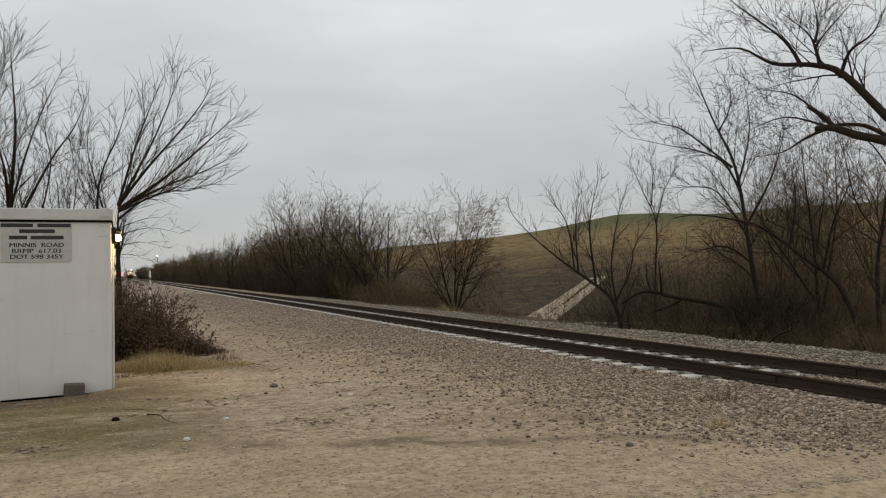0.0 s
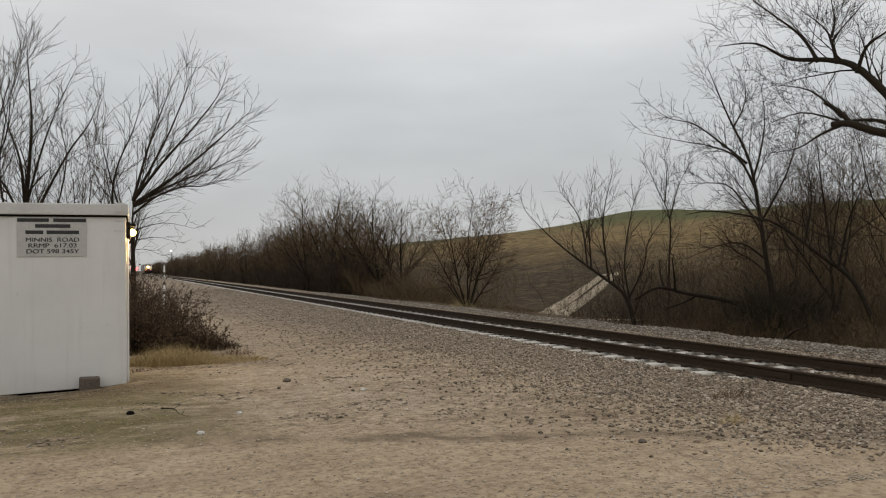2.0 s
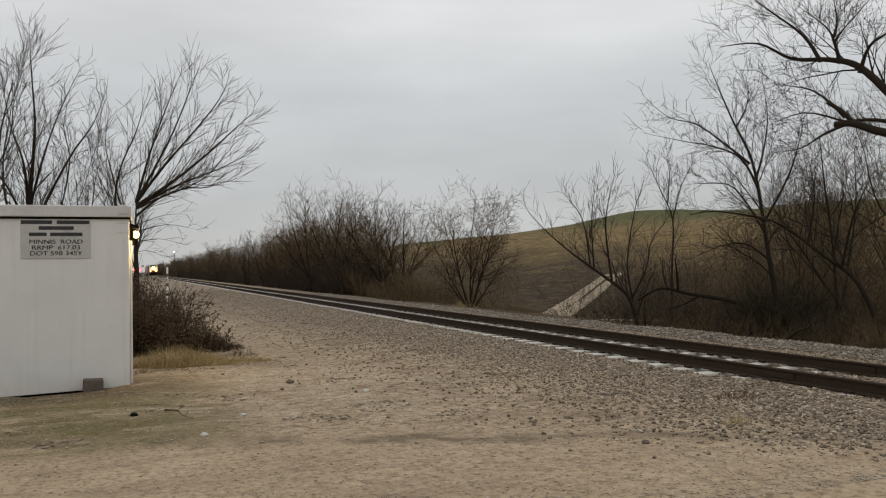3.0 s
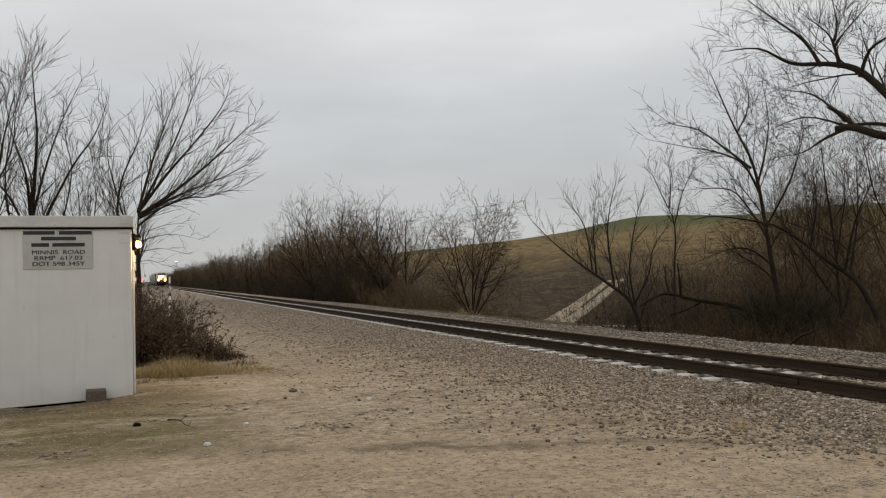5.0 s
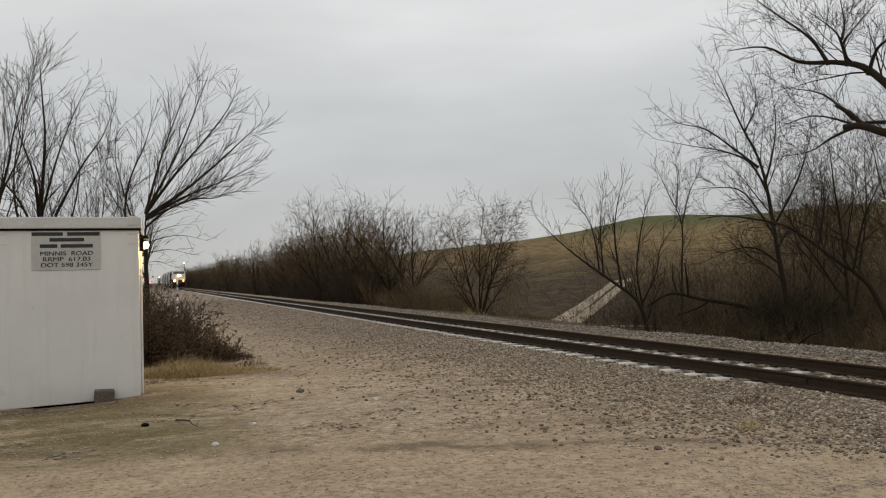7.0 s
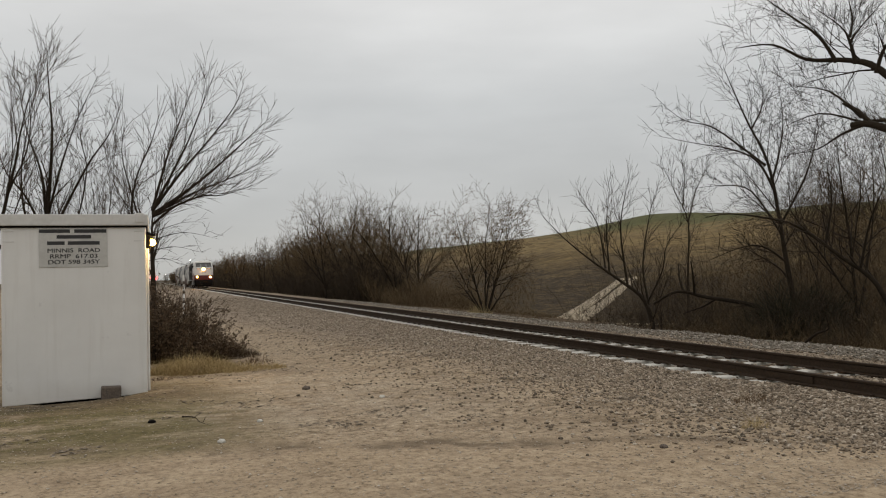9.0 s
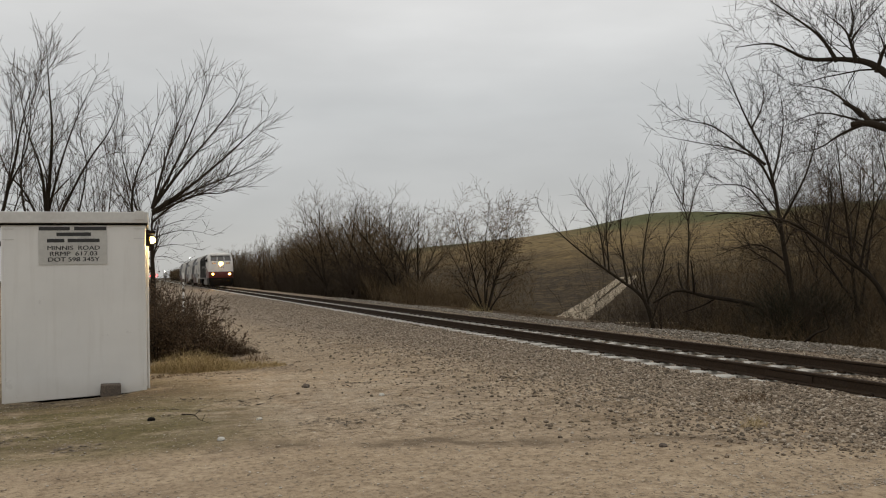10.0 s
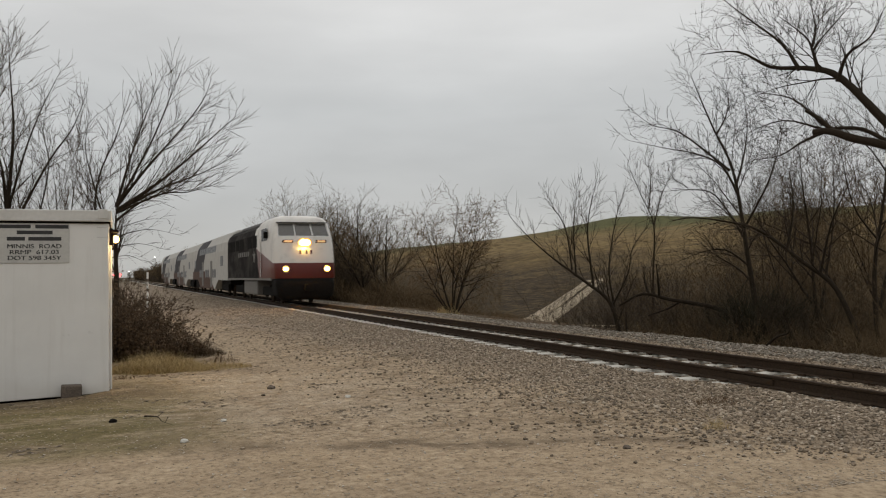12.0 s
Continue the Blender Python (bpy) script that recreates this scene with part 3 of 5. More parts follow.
def bare_trees():
    # trees behind the cabinet
    fan = dict(levels=3, kids=(13, 6, 3), angle=23, ratio=0.46, up=0.02, wander=0.075, first=0.1, thin=0.0046, twigs=0.42, shoot=0.42, trim=0.9)
    tree("bare multi-stemmed tree with fanning dark branches", [
        ([(0.05, 0, -3.6), (0.0, 0.02, -1.6), (-0.02, 0, -0.5), (0.02, 0, 0.35)], 0.1),
        ([(0.0, 0.0, 0.1), (0.94, -0.03, 0.79), (1.80, -0.09, 1.53), (2.46, -0.17, 2.17), (3.13, -0.27, 2.81)], 0.055),
        ([(0.0, 0.0, 0.1), (1.05, 0.13, 0.70), (2.16, 0.20, 1.19), (3.03, 0.26, 1.67)], 0.045),
        ([(0.0, 0.0, 0.05), (1.13, -0.21, 0.56), (1.76, -0.42, 0.60), (2.55, -0.68, 0.85)], 0.035),
        ([(0.0, 0.0, 0.2), (0.75, 0.18, 1.26), (1.52, 0.33, 2.22), (2.22, 0.46, 3.20), (2.51, 0.63, 3.97)], 0.05),
        ([(0.0, 0.0, 0.2), (0.41, -0.21, 0.99), (0.93, -0.43, 2.06), (1.30, -0.65, 3.03), (1.52, -0.87, 3.58)], 0.045),
        ([(0.0, 0.0, 0.2), (0.37, 0.09, 1.57), (0.76, 0.18, 2.73), (1.19, 0.26, 3.84)], 0.042),
        ([(-0.05, 0.0, -0.9), (-0.48, 0, -0.1), (-0.40, -0.10, 0.99), (0.02, -0.20, 2.06), (0.23, -0.30, 2.87)], 0.05),
        ([(0.0, 0.0, -0.6), (-0.31, 0.05, 0.0), (-0.55, 0.20, 0.84), (-0.74, 0.39, 1.81), (-0.61, 0.60, 2.81)], 0.038),
        ([(0.0, 0.0, -0.15), (0.63, -0.21, 0.35), (1.65, -0.48, 0.81), (2.42, -0.77, 1.71)], 0.035)], 21, fan, at=polar(0.46, 20.5, 3.06))
    droop = dict(levels=2, kids=(6, 4), angle=32, ratio=0.4, up=0.0, wander=0.09, first=0.15, thin=0.004)
    tree("thin drooping side branches of a bare tree", [([(-0.1, 0, -0.55), (0.69, -0.02, -0.33), (1.51, -0.07, -0.50)], 0.018), ([(-0.1, 0, -0.38), (0.64, 0.23, -0.09), (1.25, 0.45, -0.05)], 0.016),
         ([(-0.1, 0, -0.78), (0.49, -0.26, -0.68), (1.04, -0.54, -0.83)], 0.015), ([(-0.1, 0, -1.0), (0.3, 0.2, -0.95), (0.7, 0.3, -1.15)], 0.013)], 22, droop, at=polar(0.46, 20.5, 3.06), name="side_branches", category="branch")
    up = dict(fan, kids=(13, 6, 4), angle=32, ratio=0.34)
    tree("tall bare multi-stemmed tree with upright branches", [
        ([(0.0, 0.0, -3.7), (0.02, 0, -1.2), (-0.02, 0.0, 0.03), (0.06, 0.01, 1.24), (0.11, 0.01, 2.32), (0.05, 0.0, 3.40), (0.0, 0.0, 4.35)], 0.09),
        ([(0.0, 0.0, -0.8), (-0.05, 0.0, 0.03), (-0.18, 0.15, 1.25), (-0.52, 0.28, 2.34), (-0.74, 0.42, 3.72)], 0.06),
        ([(0.0, 0.0, -0.2), (0.05, 0.0, 0.30), (0.40, -0.13, 1.63), (0.78, -0.27, 2.71), (1.28, -0.41, 3.82)], 0.05),
        ([(0.0, 0.0, -0.8), (0.26, 0.02, -0.04), (0.96, 0.34, 1.51), (1.50, 0.63, 2.43), (1.88, 0.91, 3.59)], 0.055),
        ([(0.0, 0.0, -0.6), (-0.48, -0.32, 0.53), (-0.89, -0.65, 1.13), (-1.17, -0.96, 2.09)], 0.045),
        ([(0.0, 0.0, -1.0), (0.6, 0.05, -0.3), (0.93, 0.17, 1.28), (0.78, 0.26, 2.26), (0.93, 0.37, 3.13)], 0.035),
        ([(0.0, 0.0, -0.9), (-0.5, -0.06, -0.04), (-0.61, -0.17, 1.20), (-0.42, -0.25, 2.52), (-0.34, -0.34, 3.69)], 0.045)], 5, up, at=polar(-5.77, 21.5, 3.12))
    slim = dict(fan, levels=4, kids=(7, 5, 4, 3), angle=25, up=0.06, ratio=0.58)
    tree("slim bare tree with upright branches", [((0, 0, 0), (0.1, 0, 1), 4.3, 0.06), ((0, 0, 0.8), (0.42, 0.1, 1), 4.0, 0.05)], 9, slim, at=polar(-3.6, 25))
    tree("bare tree with upright branches beside others", [((0, 0, 0), (-0.1, 0, 1), 5.6, 0.1), ((0, 0, 0.8), (-0.5, 0.1, 1), 4.8, 0.07), ((0, 0, 1.2), (0.4, 0.1, 1), 4.8, 0.06)], 12, slim, at=polar(-10.0, 20))
    # the big tree whose limbs reach in over the far bank
    big = dict(levels=4, kids=(11, 5, 3, 2), angle=38, ratio=0.42, up=0.03, wander=0.11, first=0.18, thin=0.0036, twigs=0.3, shoot=0.38)
    base = Vector(polar(55.0, 17.0))

    def arm(r, *pts):
        return ([Vector(p) - base for p in pts], r)

    tree("big bare tree with heavy crooked limbs", [((0, 0, 0), (-0.02, 0.02, 1), 4.2, 0.3, 0),
         arm(0.115, polar(55.0, 17.0, 3.0), polar(51.5, 17.0, 4.13), polar(48.7, 17.2, 5.21), polar(46.9, 17.4, 5.51), polar(44.6, 17.5, 5.64), polar(42.6, 17.6, 6.04), polar(40.3, 17.7, 6.08)),
         arm(0.05, polar(46.3, 17.4, 5.5), polar(45.3, 17.5, 6.08), polar(43.2, 17.7, 6.75), polar(41.2, 17.9, 7.41)),
         arm(0.05, polar(47.4, 17.3, 5.4), polar(47.1, 17.3, 5.84), polar(46.6, 17.5, 6.21), polar(44.8, 17.6, 6.77)),
         arm(0.035, polar(47.1, 17.2, 5.78), polar(47.7, 17.3, 6.07), polar(49.8, 17.4, 6.78)),
         arm(0.035, polar(47.1, 17.2, 5.9), polar(47.3, 17.4, 6.31), polar(46.9, 17.6, 7.14)),
         arm(0.05, polar(48.5, 17.2, 5.15), polar(49.1, 17.1, 5.62), polar(50.4, 17.2, 5.93), polar(51.2, 17.3, 6.44)),
         arm(0.035, polar(47.6, 16.9, 4.3), polar(45.8, 17.2, 4.91), polar(43.4, 17.4, 5.14)),
         arm(0.04, polar(47.7, 16.8, 4.15), polar(46.3, 17.0, 4.01), polar(45.0, 17.2, 3.81), polar(43.3, 17.4, 3.78)),
         arm(0.03, polar(47.7, 16.9, 4.2), polar(45.2, 17.1, 4.48), polar(42.6, 17.3, 4.25))], 31, big, twig=BARK, at=tuple(base))
    stub = dict(big, levels=2, kids=(4, 3), ratio=0.22, taper=0.4)
    tree("broken heavy limb with splintered stubs of the big tree", [arm(0.098, polar(54.6, 16.8, 2.6), polar(51.9, 16.6, 3.63), polar(49.3, 16.7, 3.97), polar(48.0, 16.8, 4.15), polar(47.0, 16.9, 4.17)),
         arm(0.055, polar(48.2, 16.8, 4.12), polar(47.4, 16.9, 4.42), polar(46.6, 17.0, 4.62)), arm(0.05, polar(51.5, 16.7, 3.8), polar(49.8, 16.8, 4.15), polar(48.1, 16.9, 4.22))], 32, stub, at=tuple(base), name="broken_limb", category="branch")
    # trees on the far side of the track, from the road outwards
    oak = dict(shoot=0.4, levels=4, kids=(9, 7, 4, 2), angle=42, ratio=0.55, up=0.035, wander=0.1, first=0.28, thin=0.0034)
    crook = dict(levels=3, kids=(15, 9, 5), angle=42, ratio=0.38, up=0.03, wander=0.12, first=0.14, thin=0.0044, twigs=0.4, shoot=0.42)
    tree("bare tree with spreading crooked branches", [
        ([(0.0, 0.0, -0.1), (-0.20, 0.19, 1.84), (-0.31, 0.29, 3.13), (-0.48, 0.45, 4.55), (-0.83, 0.76, 5.67), (-1.10, 0.98, 6.60), (-1.27, 1.13, 7.25)], 0.085),
        ([(-0.52, 0.48, 4.45), (-0.96, 1.03, 5.10), (-1.40, 1.55, 5.66), (-1.88, 2.09, 5.91), (-2.29, 2.54, 6.46)], 0.042),
        ([(-0.35, 0.32, 3.67), (-0.76, 0.52, 4.57), (-1.38, 0.89, 4.94), (-2.02, 1.25, 5.10), (-3.07, 1.87, 5.41)], 0.045),
        ([(-0.42, 0.39, 3.98), (-0.06, 0.43, 4.91), (0.19, 0.55, 5.88), (0.27, 0.85, 7.05)], 0.04),
        ([(-0.32, 0.30, 2.75), (-0.05, -0.32, 3.90), (-0.02, -0.72, 4.74), (-0.07, -1.05, 5.63)], 0.045),
        ([(-0.20, 0.19, 1.84), (-0.56, 0.65, 2.28), (-0.99, 1.15, 2.24), (-1.66, 1.82, 1.85)], 0.04),
        ([(-0.76, 0.69, 5.47), (-0.63, 0.38, 6.11), (-0.76, 0.29, 6.85)], 0.03),
        ([(-0.28, 0.26, 2.60), (-0.67, 0.88, 3.79), (-1.08, 1.49, 4.01), (-1.64, 2.18, 3.99)], 0.036)], 41, dict(crook, thin=0.0048), twig=BARK, at=polar(43.63, 23.5, -0.16))
    tree("low bare tree leaning over with upright side branches", [
        ([(0.0, 0.0, -0.2), (-0.24, 0.16, 1.00), (-0.88, 0.58, 1.68), (-1.66, 1.05, 2.37), (-2.34, 1.43, 3.07), (-2.88, 1.72, 3.76)], 0.085),
        ([(-0.14, 0.10, 0.89), (-0.17, 0.32, 2.07), (0.11, 0.33, 3.54), (0.40, 0.33, 4.37)], 0.045),
        ([(-0.66, 0.44, 1.51), (-0.88, 0.38, 3.01), (-0.89, 0.19, 3.93), (-0.79, -0.07, 4.78)], 0.045),
        ([(-1.21, 0.78, 2.04), (-1.19, 1.24, 3.47), (-1.55, 1.91, 4.42)], 0.035),
        ([(-0.17, 0.11, 0.98), (0.05, -0.36, 1.91), (0.02, -0.66, 2.67), (0.25, -1.17, 3.31)], 0.035),
        ([(-1.11, 0.72, 1.90), (-1.07, 0.87, 3.44), (-0.86, 0.92, 4.59)], 0.035),
        ([(0.28, 0.1, -0.2), (0.3, 0.12, 0.6), (0.22, 0.1, 1.3)], 0.025)], 43, dict(crook, angle=32, up=0.07), at=polar(34.58, 25.5, -0.40))
    tree("slim bare tree with a straight trunk", [
        ([(0.0, 0.0, -0.2), (0.03, -0.02, 1.80), (0.07, -0.06, 3.50), (-0.26, 0.19, 4.60), (-0.64, 0.46, 5.76)], 0.055),
        ([(0.07, -0.06, 3.50), (0.45, -0.03, 4.61), (0.98, -0.12, 5.63)], 0.03), ([(-0.05, 0.04, 4.11), (-0.14, -0.20, 5.09), (-0.37, -0.35, 5.76)], 0.028)], 45, dict(crook, levels=3, angle=34, up=0.06), at=polar(36.75, 30.0, -0.32))
    tree("dark tree leaning far over with a long level limb", [
        ([(0.0, 0.0, -0.2), (-0.33, 0.37, 1.08), (-0.82, 0.90, 1.75), (-1.49, 1.58, 2.54), (-2.01, 2.05, 2.79), (-2.70, 2.65, 2.94), (-3.19, 3.04, 2.86)], 0.068),
        ([(-1.07, 1.16, 2.06), (-0.77, 1.21, 3.19), (-0.66, 1.45, 4.21)], 0.04), ([(-0.56, 0.63, 1.42), (-0.55, 0.25, 2.70), (-0.40, -0.30, 3.84)], 0.04)], 52, dict(crook, bow=1.1), at=polar(49.39, 22.0, 0.0))
    tree("tall bare tree with thin whippy branches", [((0, 0, 0), (-0.1, 0, 1), 5.8, 0.065), ((0, 0, 1.2), (0.35, 0.1, 1), 4.6, 0.045), ((0, 0, 1.0), (-0.5, 0.3, 0.9), 4.0, 0.045)], 47, oak, at=polar(47.2, 25))
    tree("tall bare tree beside the big one", [((0, 0, 0), (-0.2, 0, 1), 6.0, 0.075), ((0, 0, 1.2), (0.3, 0.1, 1), 4.6, 0.05)], 49, oak, at=polar(50.5, 22.5))
    tree("bare tree with a thin forked trunk", [((0, 0, 0), (-0.05, 0, 1), 5.4, 0.055), ((0, 0, 0.8), (-0.3, 0.2, 1), 4.6, 0.04)], 50, oak, at=polar(45.6, 28))
    for bearing, dist, seed in ((49.0, 30, 91), (51.8, 28, 92), (46.6, 33, 93), (44.2, 34, 95)):
        tree("bare tree in the tangle behind the others", [((0, 0, 0), (-0.1, 0.05, 1), 5.6, 0.05), ((0, 0, 0.6), (0.4, 0.1, 1), 4.8, 0.04), ((0, 0, 0.5), (-0.45, 0.2, 1), 4.6, 0.04)], seed, dict(oak, kids=(10, 6, 4, 2), thin=0.0055), twig=TWIG_BROWN, at=polar(bearing, dist), group="trees past the far bank")
    fans = [(-0.62, 0.1, 4.2), (-0.42, -0.2, 4.8), (-0.22, 0.3, 5.2), (-0.06, -0.1, 5.5), (0.1, 0.25, 5.5), (0.26, -0.2, 5.2), (0.44, 0.1, 4.8), (0.66, 0.2, 4.2), (-0.85, 0.3, 3.0), (0.9, -0.1, 3.0)]
    tree("tree with small dead leaves still on its branches", [((0.1 * dx, 0.1 * dy, 0), (0.75 * dx, dy, 1), h, 0.05) for dx, dy, h in fans], 53,
         dict(levels=3, kids=(14, 8, 5), angle=46, ratio=0.42, up=0.0, wander=0.08, first=0.25, thin=0.0062, shoot=0.45), leaves=2600, twig=TWIG_BROWN, at=polar(23.0, 39.5), leaf_size=0.06)
    mid = dict(levels=3, kids=(14, 8, 5), angle=40, ratio=0.42, up=0.03, wander=0.08, first=0.2, thin=0.009, shoot=0.8)
    tree("bare tree leaning out of the thicket", [([(0, 0, 0), (0.3, -0.1, 1.0), (1.0, -0.2, 2.0), (2.2, -0.4, 3.2), (3.2, -0.5, 4.6)], 0.09), ((0, 0, 0.4), (-0.3, 0, 1), 4.6, 0.07)], 55, dict(mid, levels=3), at=polar(17.9, 55))
    for bearing, dist, hgt, seed in ((11.9, 69, 1.06, 61), (13.5, 66, 1.1, 62), (15.2, 64, 1.02, 63), (16.8, 60, 0.96, 65), (18.3, 58, 0.8, 67), (14.4, 78, 1.15, 66)):
        tree("tall bare tree with a rounded crown of fine twigs", [((0, 0, 0), (0, 0, 1), 7.4 * hgt, 0.11), ((0, 0, 0.9), (0.42, 0.1, 1), 6.4 * hgt, 0.075), ((0, 0, 0.8), (-0.42, 0, 1), 6.4 * hgt, 0.075), ((0, 0, 1.2), (0.8, -0.2, 1), 5.0 * hgt, 0.06), ((0, 0, 1.1), (-0.8, 0.2, 1), 5.0 * hgt, 0.06)],
             seed, mid, twig=TWIG_BROWN, at=polar(bearing, dist), group="trees beside the track")
    # the thicket that follows the track
    kinds = []
    low = dict(shoot=0.7, levels=3, kids=(10, 6, 4), angle=38, ratio=0.42, up=0.06, wander=0.09, first=0.12, thin=0.011)
    for s in range(4):
        r = random.Random(100 + s)
        stems = [((r.uniform(-0.6, 0.6), r.uniform(-0.6, 0.6), 0), (r.uniform(-0.3, 0.3), r.uniform(-0.3, 0.3), 1), r.uniform(4.9, 6.3), 0.06) for k in range(8)]
        kinds.append(tree("bare brown tree in a dense thicket", stems, 70 + s, low, twig=TWIG_BROWN, group="thicket trees", at=polar(12.0 - s, 78 + 7 * s)))
    r = random.Random(17)
    for k in range(76):
        y = 66 + 4.2 * k * (1 + k / 90)
        x = 15.2 + r.uniform(-1.0, 3.5) + (k % 3) * 1.6
        t = copy_thing(kinds[k % 4], pose(x, y, float(ground_z(x, y)) - 0.05, 0, 0, r.uniform(0, 360)))
        t.scale = (1, 1, 1)


bare_trees()


def thatch(name, label, category, material, n, seed, place, length, lean, width, kind="stuff", fork=0):
    """Thin upright stems or blades as narrow folded strips, joined."""
    rng = random.Random(seed)
    v, f = [], []

    def strip(p, d, L, w):
        k = len(v)
        s = Vector((rng.gauss(0, 1), rng.gauss(0, 1), 0)).normalized() * w
        m = p + d * L * 0.5
        d2 = (d + Vector((rng.gauss(0, lean), rng.gauss(0, lean), -0.15))).normalized()
        e = m + d2 * L * 0.5
        v.extend([p - s, p + s, m - s * 0.7, m + s * 0.7, e])
        f.extend([(k, k + 1, k + 3, k + 2), (k + 2, k + 3, k + 4)])
        return m, d2

    for i in range(n):
        x, y, s = place(rng)
        s *= 0.45 + 1.1 * max(0.0, min(1.0, 0.5 + 1.4 * noise.noise(Vector((x * 0.55, y * 0.4, seed))))) if fork else 1
        z = float(ground_z(x, y)) - 0.02
        d = Vector((rng.gauss(0, lean), rng.gauss(0, lean), 1)).normalized()
        L = rng.uniform(*length) * s
        m, d2 = strip(Vector((x, y, z)), d, L, width)
        for j in range(fork):
            a = rng.uniform(0, 6.28)
            nd = (d2 + Vector((math.cos(a), math.sin(a), rng.uniform(-0.2, 0.6))) * 0.8).normalized()
            q, d3 = strip(Vector((x, y, z)).lerp(m, rng.uniform(0.4, 1.0)), nd, L * rng.uniform(0.3, 0.55), width * 0.6)
            if j % 2:
                a += 2.0
                strip(q, (d3 + Vector((math.cos(a), math.sin(a), 0.3)) * 0.9).normalized(), L * rng.uniform(0.15, 0.3), width * 0.45)
    return tagged(mesh_ob(name, v, f, material), label, category, kind=kind)


def along(x0, x1, y0, y1, p=1.0):
    def place(r):
        return r.uniform(x0, x1), y0 + (y1 - y0) * r.random() ** p, r.uniform(0.6, 1.1)
    return place


def in_disc(cx, cy, rx, ry):
    def place(r):
        a, q = r.uniform(0, 6.28), math.sqrt(r.random())
        return cx + rx * q * math.cos(a), cy + ry * q * math.sin(a), 1.15 - 0.75 * q * q
    return place


# trackside growth takes the darker TWIG colour in place of its self-shadowing
thatch("undergrowth", "dense bare brown undergrowth along the track", "undergrowth", TWIG, 7000, 1, along(14.0, 19.0, 58, 330, 1.6), (1.6, 4.9), 0.4, 0.016, fork=6)
thatch("undergrowth", "dark tangled brush under the bare trees", "undergrowth", TWIG_BROWN, 2400, 2, along(14.2, 19.0, 10, 21, 1.0), (0.3, 1.6), 0.8, 0.0045, fork=8)
thatch("undergrowth", "low dead brush in the hollow beyond the track", "undergrowth", TWIG_BROWN, 3000, 3, along(15.0, 24.0, 30, 50, 1.0), (0.15, 0.5), 0.6, 0.007, fork=4)
thatch("undergrowth", "dense evergreen brush under the trees", "undergrowth", CEDAR, 800, 4, in_disc(16.3, 17.2, 0.8, 1.0), (0.5, 2.1), 0.75, 0.010, fork=9)
thatch("undergrowth", "tall bare brown thicket behind the trees", "undergrowth", TWIG_BROWN, 3700, 8, along(17.0, 31.0, 10, 24, 1.0), (1.2, 4.9), 0.55, 0.0075, fork=9)
thatch("undergrowth", "brown tangled twigs between the bare trees", "undergrowth", TWIG, 2200, 18, along(14.5, 22.0, 14, 27, 1.0), (0.6, 3.4), 0.7, 0.0055, fork=9)
thatch("undergrowth", "brown brush at the foot of the tall trees", "undergrowth", TWIG_BROWN, 2200, 9, along(15.0, 22.0, 46, 70, 1.0), (0.8, 3.0), 0.5, 0.012, fork=8)
def on_slope(r):
    while True:
        x, y = r.uniform(25, 66), r.uniform(28, 120)
        bearing = math.degrees(math.atan2(x, y))
        if not 26.5 < bearing < 34.5:
            return x, y, r.uniform(0.5, 1.2)


thatch("brush", "dead brown brush scattered over the foot of the hill", "brush", TWIG_BROWN, 6500, 14, on_slope, (0.3, 1.5), 0.7, 0.014, fork=7)
thatch("dry_grass", "tuft of dry straw-coloured grass beside the cabinet", "grass", STRAW, 2600, 5, in_disc(0.7, 14.9, 0.85, 0.5), (0.12, 0.36), 0.6, 0.005, fork=1)
thatch("dry_grass", "thin straw-coloured grass at the gravel's edge", "grass", STRAW, 1900, 15, in_disc(1.5, 14.7, 0.85, 0.45), (0.08, 0.28), 0.7, 0.005, fork=1)
thatch("dry_grass", "olive-brown grass beside the cabinet", "grass", DEADLEAF, 900, 16, in_disc(0.7, 14.0, 0.9, 0.35), (0.04, 0.16), 0.8, 0.005, fork=1)
thatch("dry_grass", "dry grass below the leafy tree", "grass", STRAW, 500, 6, in_disc(15.2, 36.5, 0.6, 0.6), (0.3, 0.7), 0.3, 0.01)
thatch("dry_grass", "thin trampled grass on the dirt before the cabinet", "grass", STRAW, 2600, 10, in_disc(-1.2, 10.4, 2.0, 1.4), (0.02, 0.07), 0.9, 0.004)
thatch("weeds", "low brown weeds at the foot of the bushes", "weeds", BUSH_RED, 1100, 11, in_disc(0.9, 17.2, 1.35, 0.6), (0.2, 0.6), 0.6, 0.005, fork=4)
thatch("weeds", "straw-coloured dead weed on the ballast", "weeds", STRAW, 40, 12, in_disc(5.69, 6.62, 0.16, 0.13), (0.08, 0.2), 0.8, 0.004, fork=3)
thatch("weeds", "rusty dead weeds beside the cabinet grass", "weeds", DEADLEAF, 50, 13, in_disc(1.95, 15.6, 0.3, 0.12), (0.1, 0.22), 0.5, 0.005, fork=4)
thatch("weeds", "small dead weeds at the edge of the gravel", "weeds", DEADLEAF, 160, 7, in_disc(6.9, 8.1, 0.4, 0.3), (0.06, 0.2), 0.5, 0.004, fork=3)


def bush(label, at, seed, n, height, rad, leaves):
    rng = random.Random(seed)
    stems = []
    for i in range(n):
        a, q = rng.uniform(0, 6.28), math.sqrt(rng.random())
        stems.append(((rad * 0.5 * q * math.cos(a), rad * 0.5 * q * math.sin(a), 0), (0.9 * q * math.cos(a), 0.9 * q * math.sin(a), 1), height * rng.uniform(0.6, 1.0), 0.011))
    return tree(label, stems, seed, dict(levels=2, kids=(7, 4), angle=38, ratio=0.5, up=0.03, wander=0.1, first=0.15, thin=0.004), leaves, BUSH_RED, BUSH_RED, name="bush", category="bush", at=at, leaf_size=0.05)


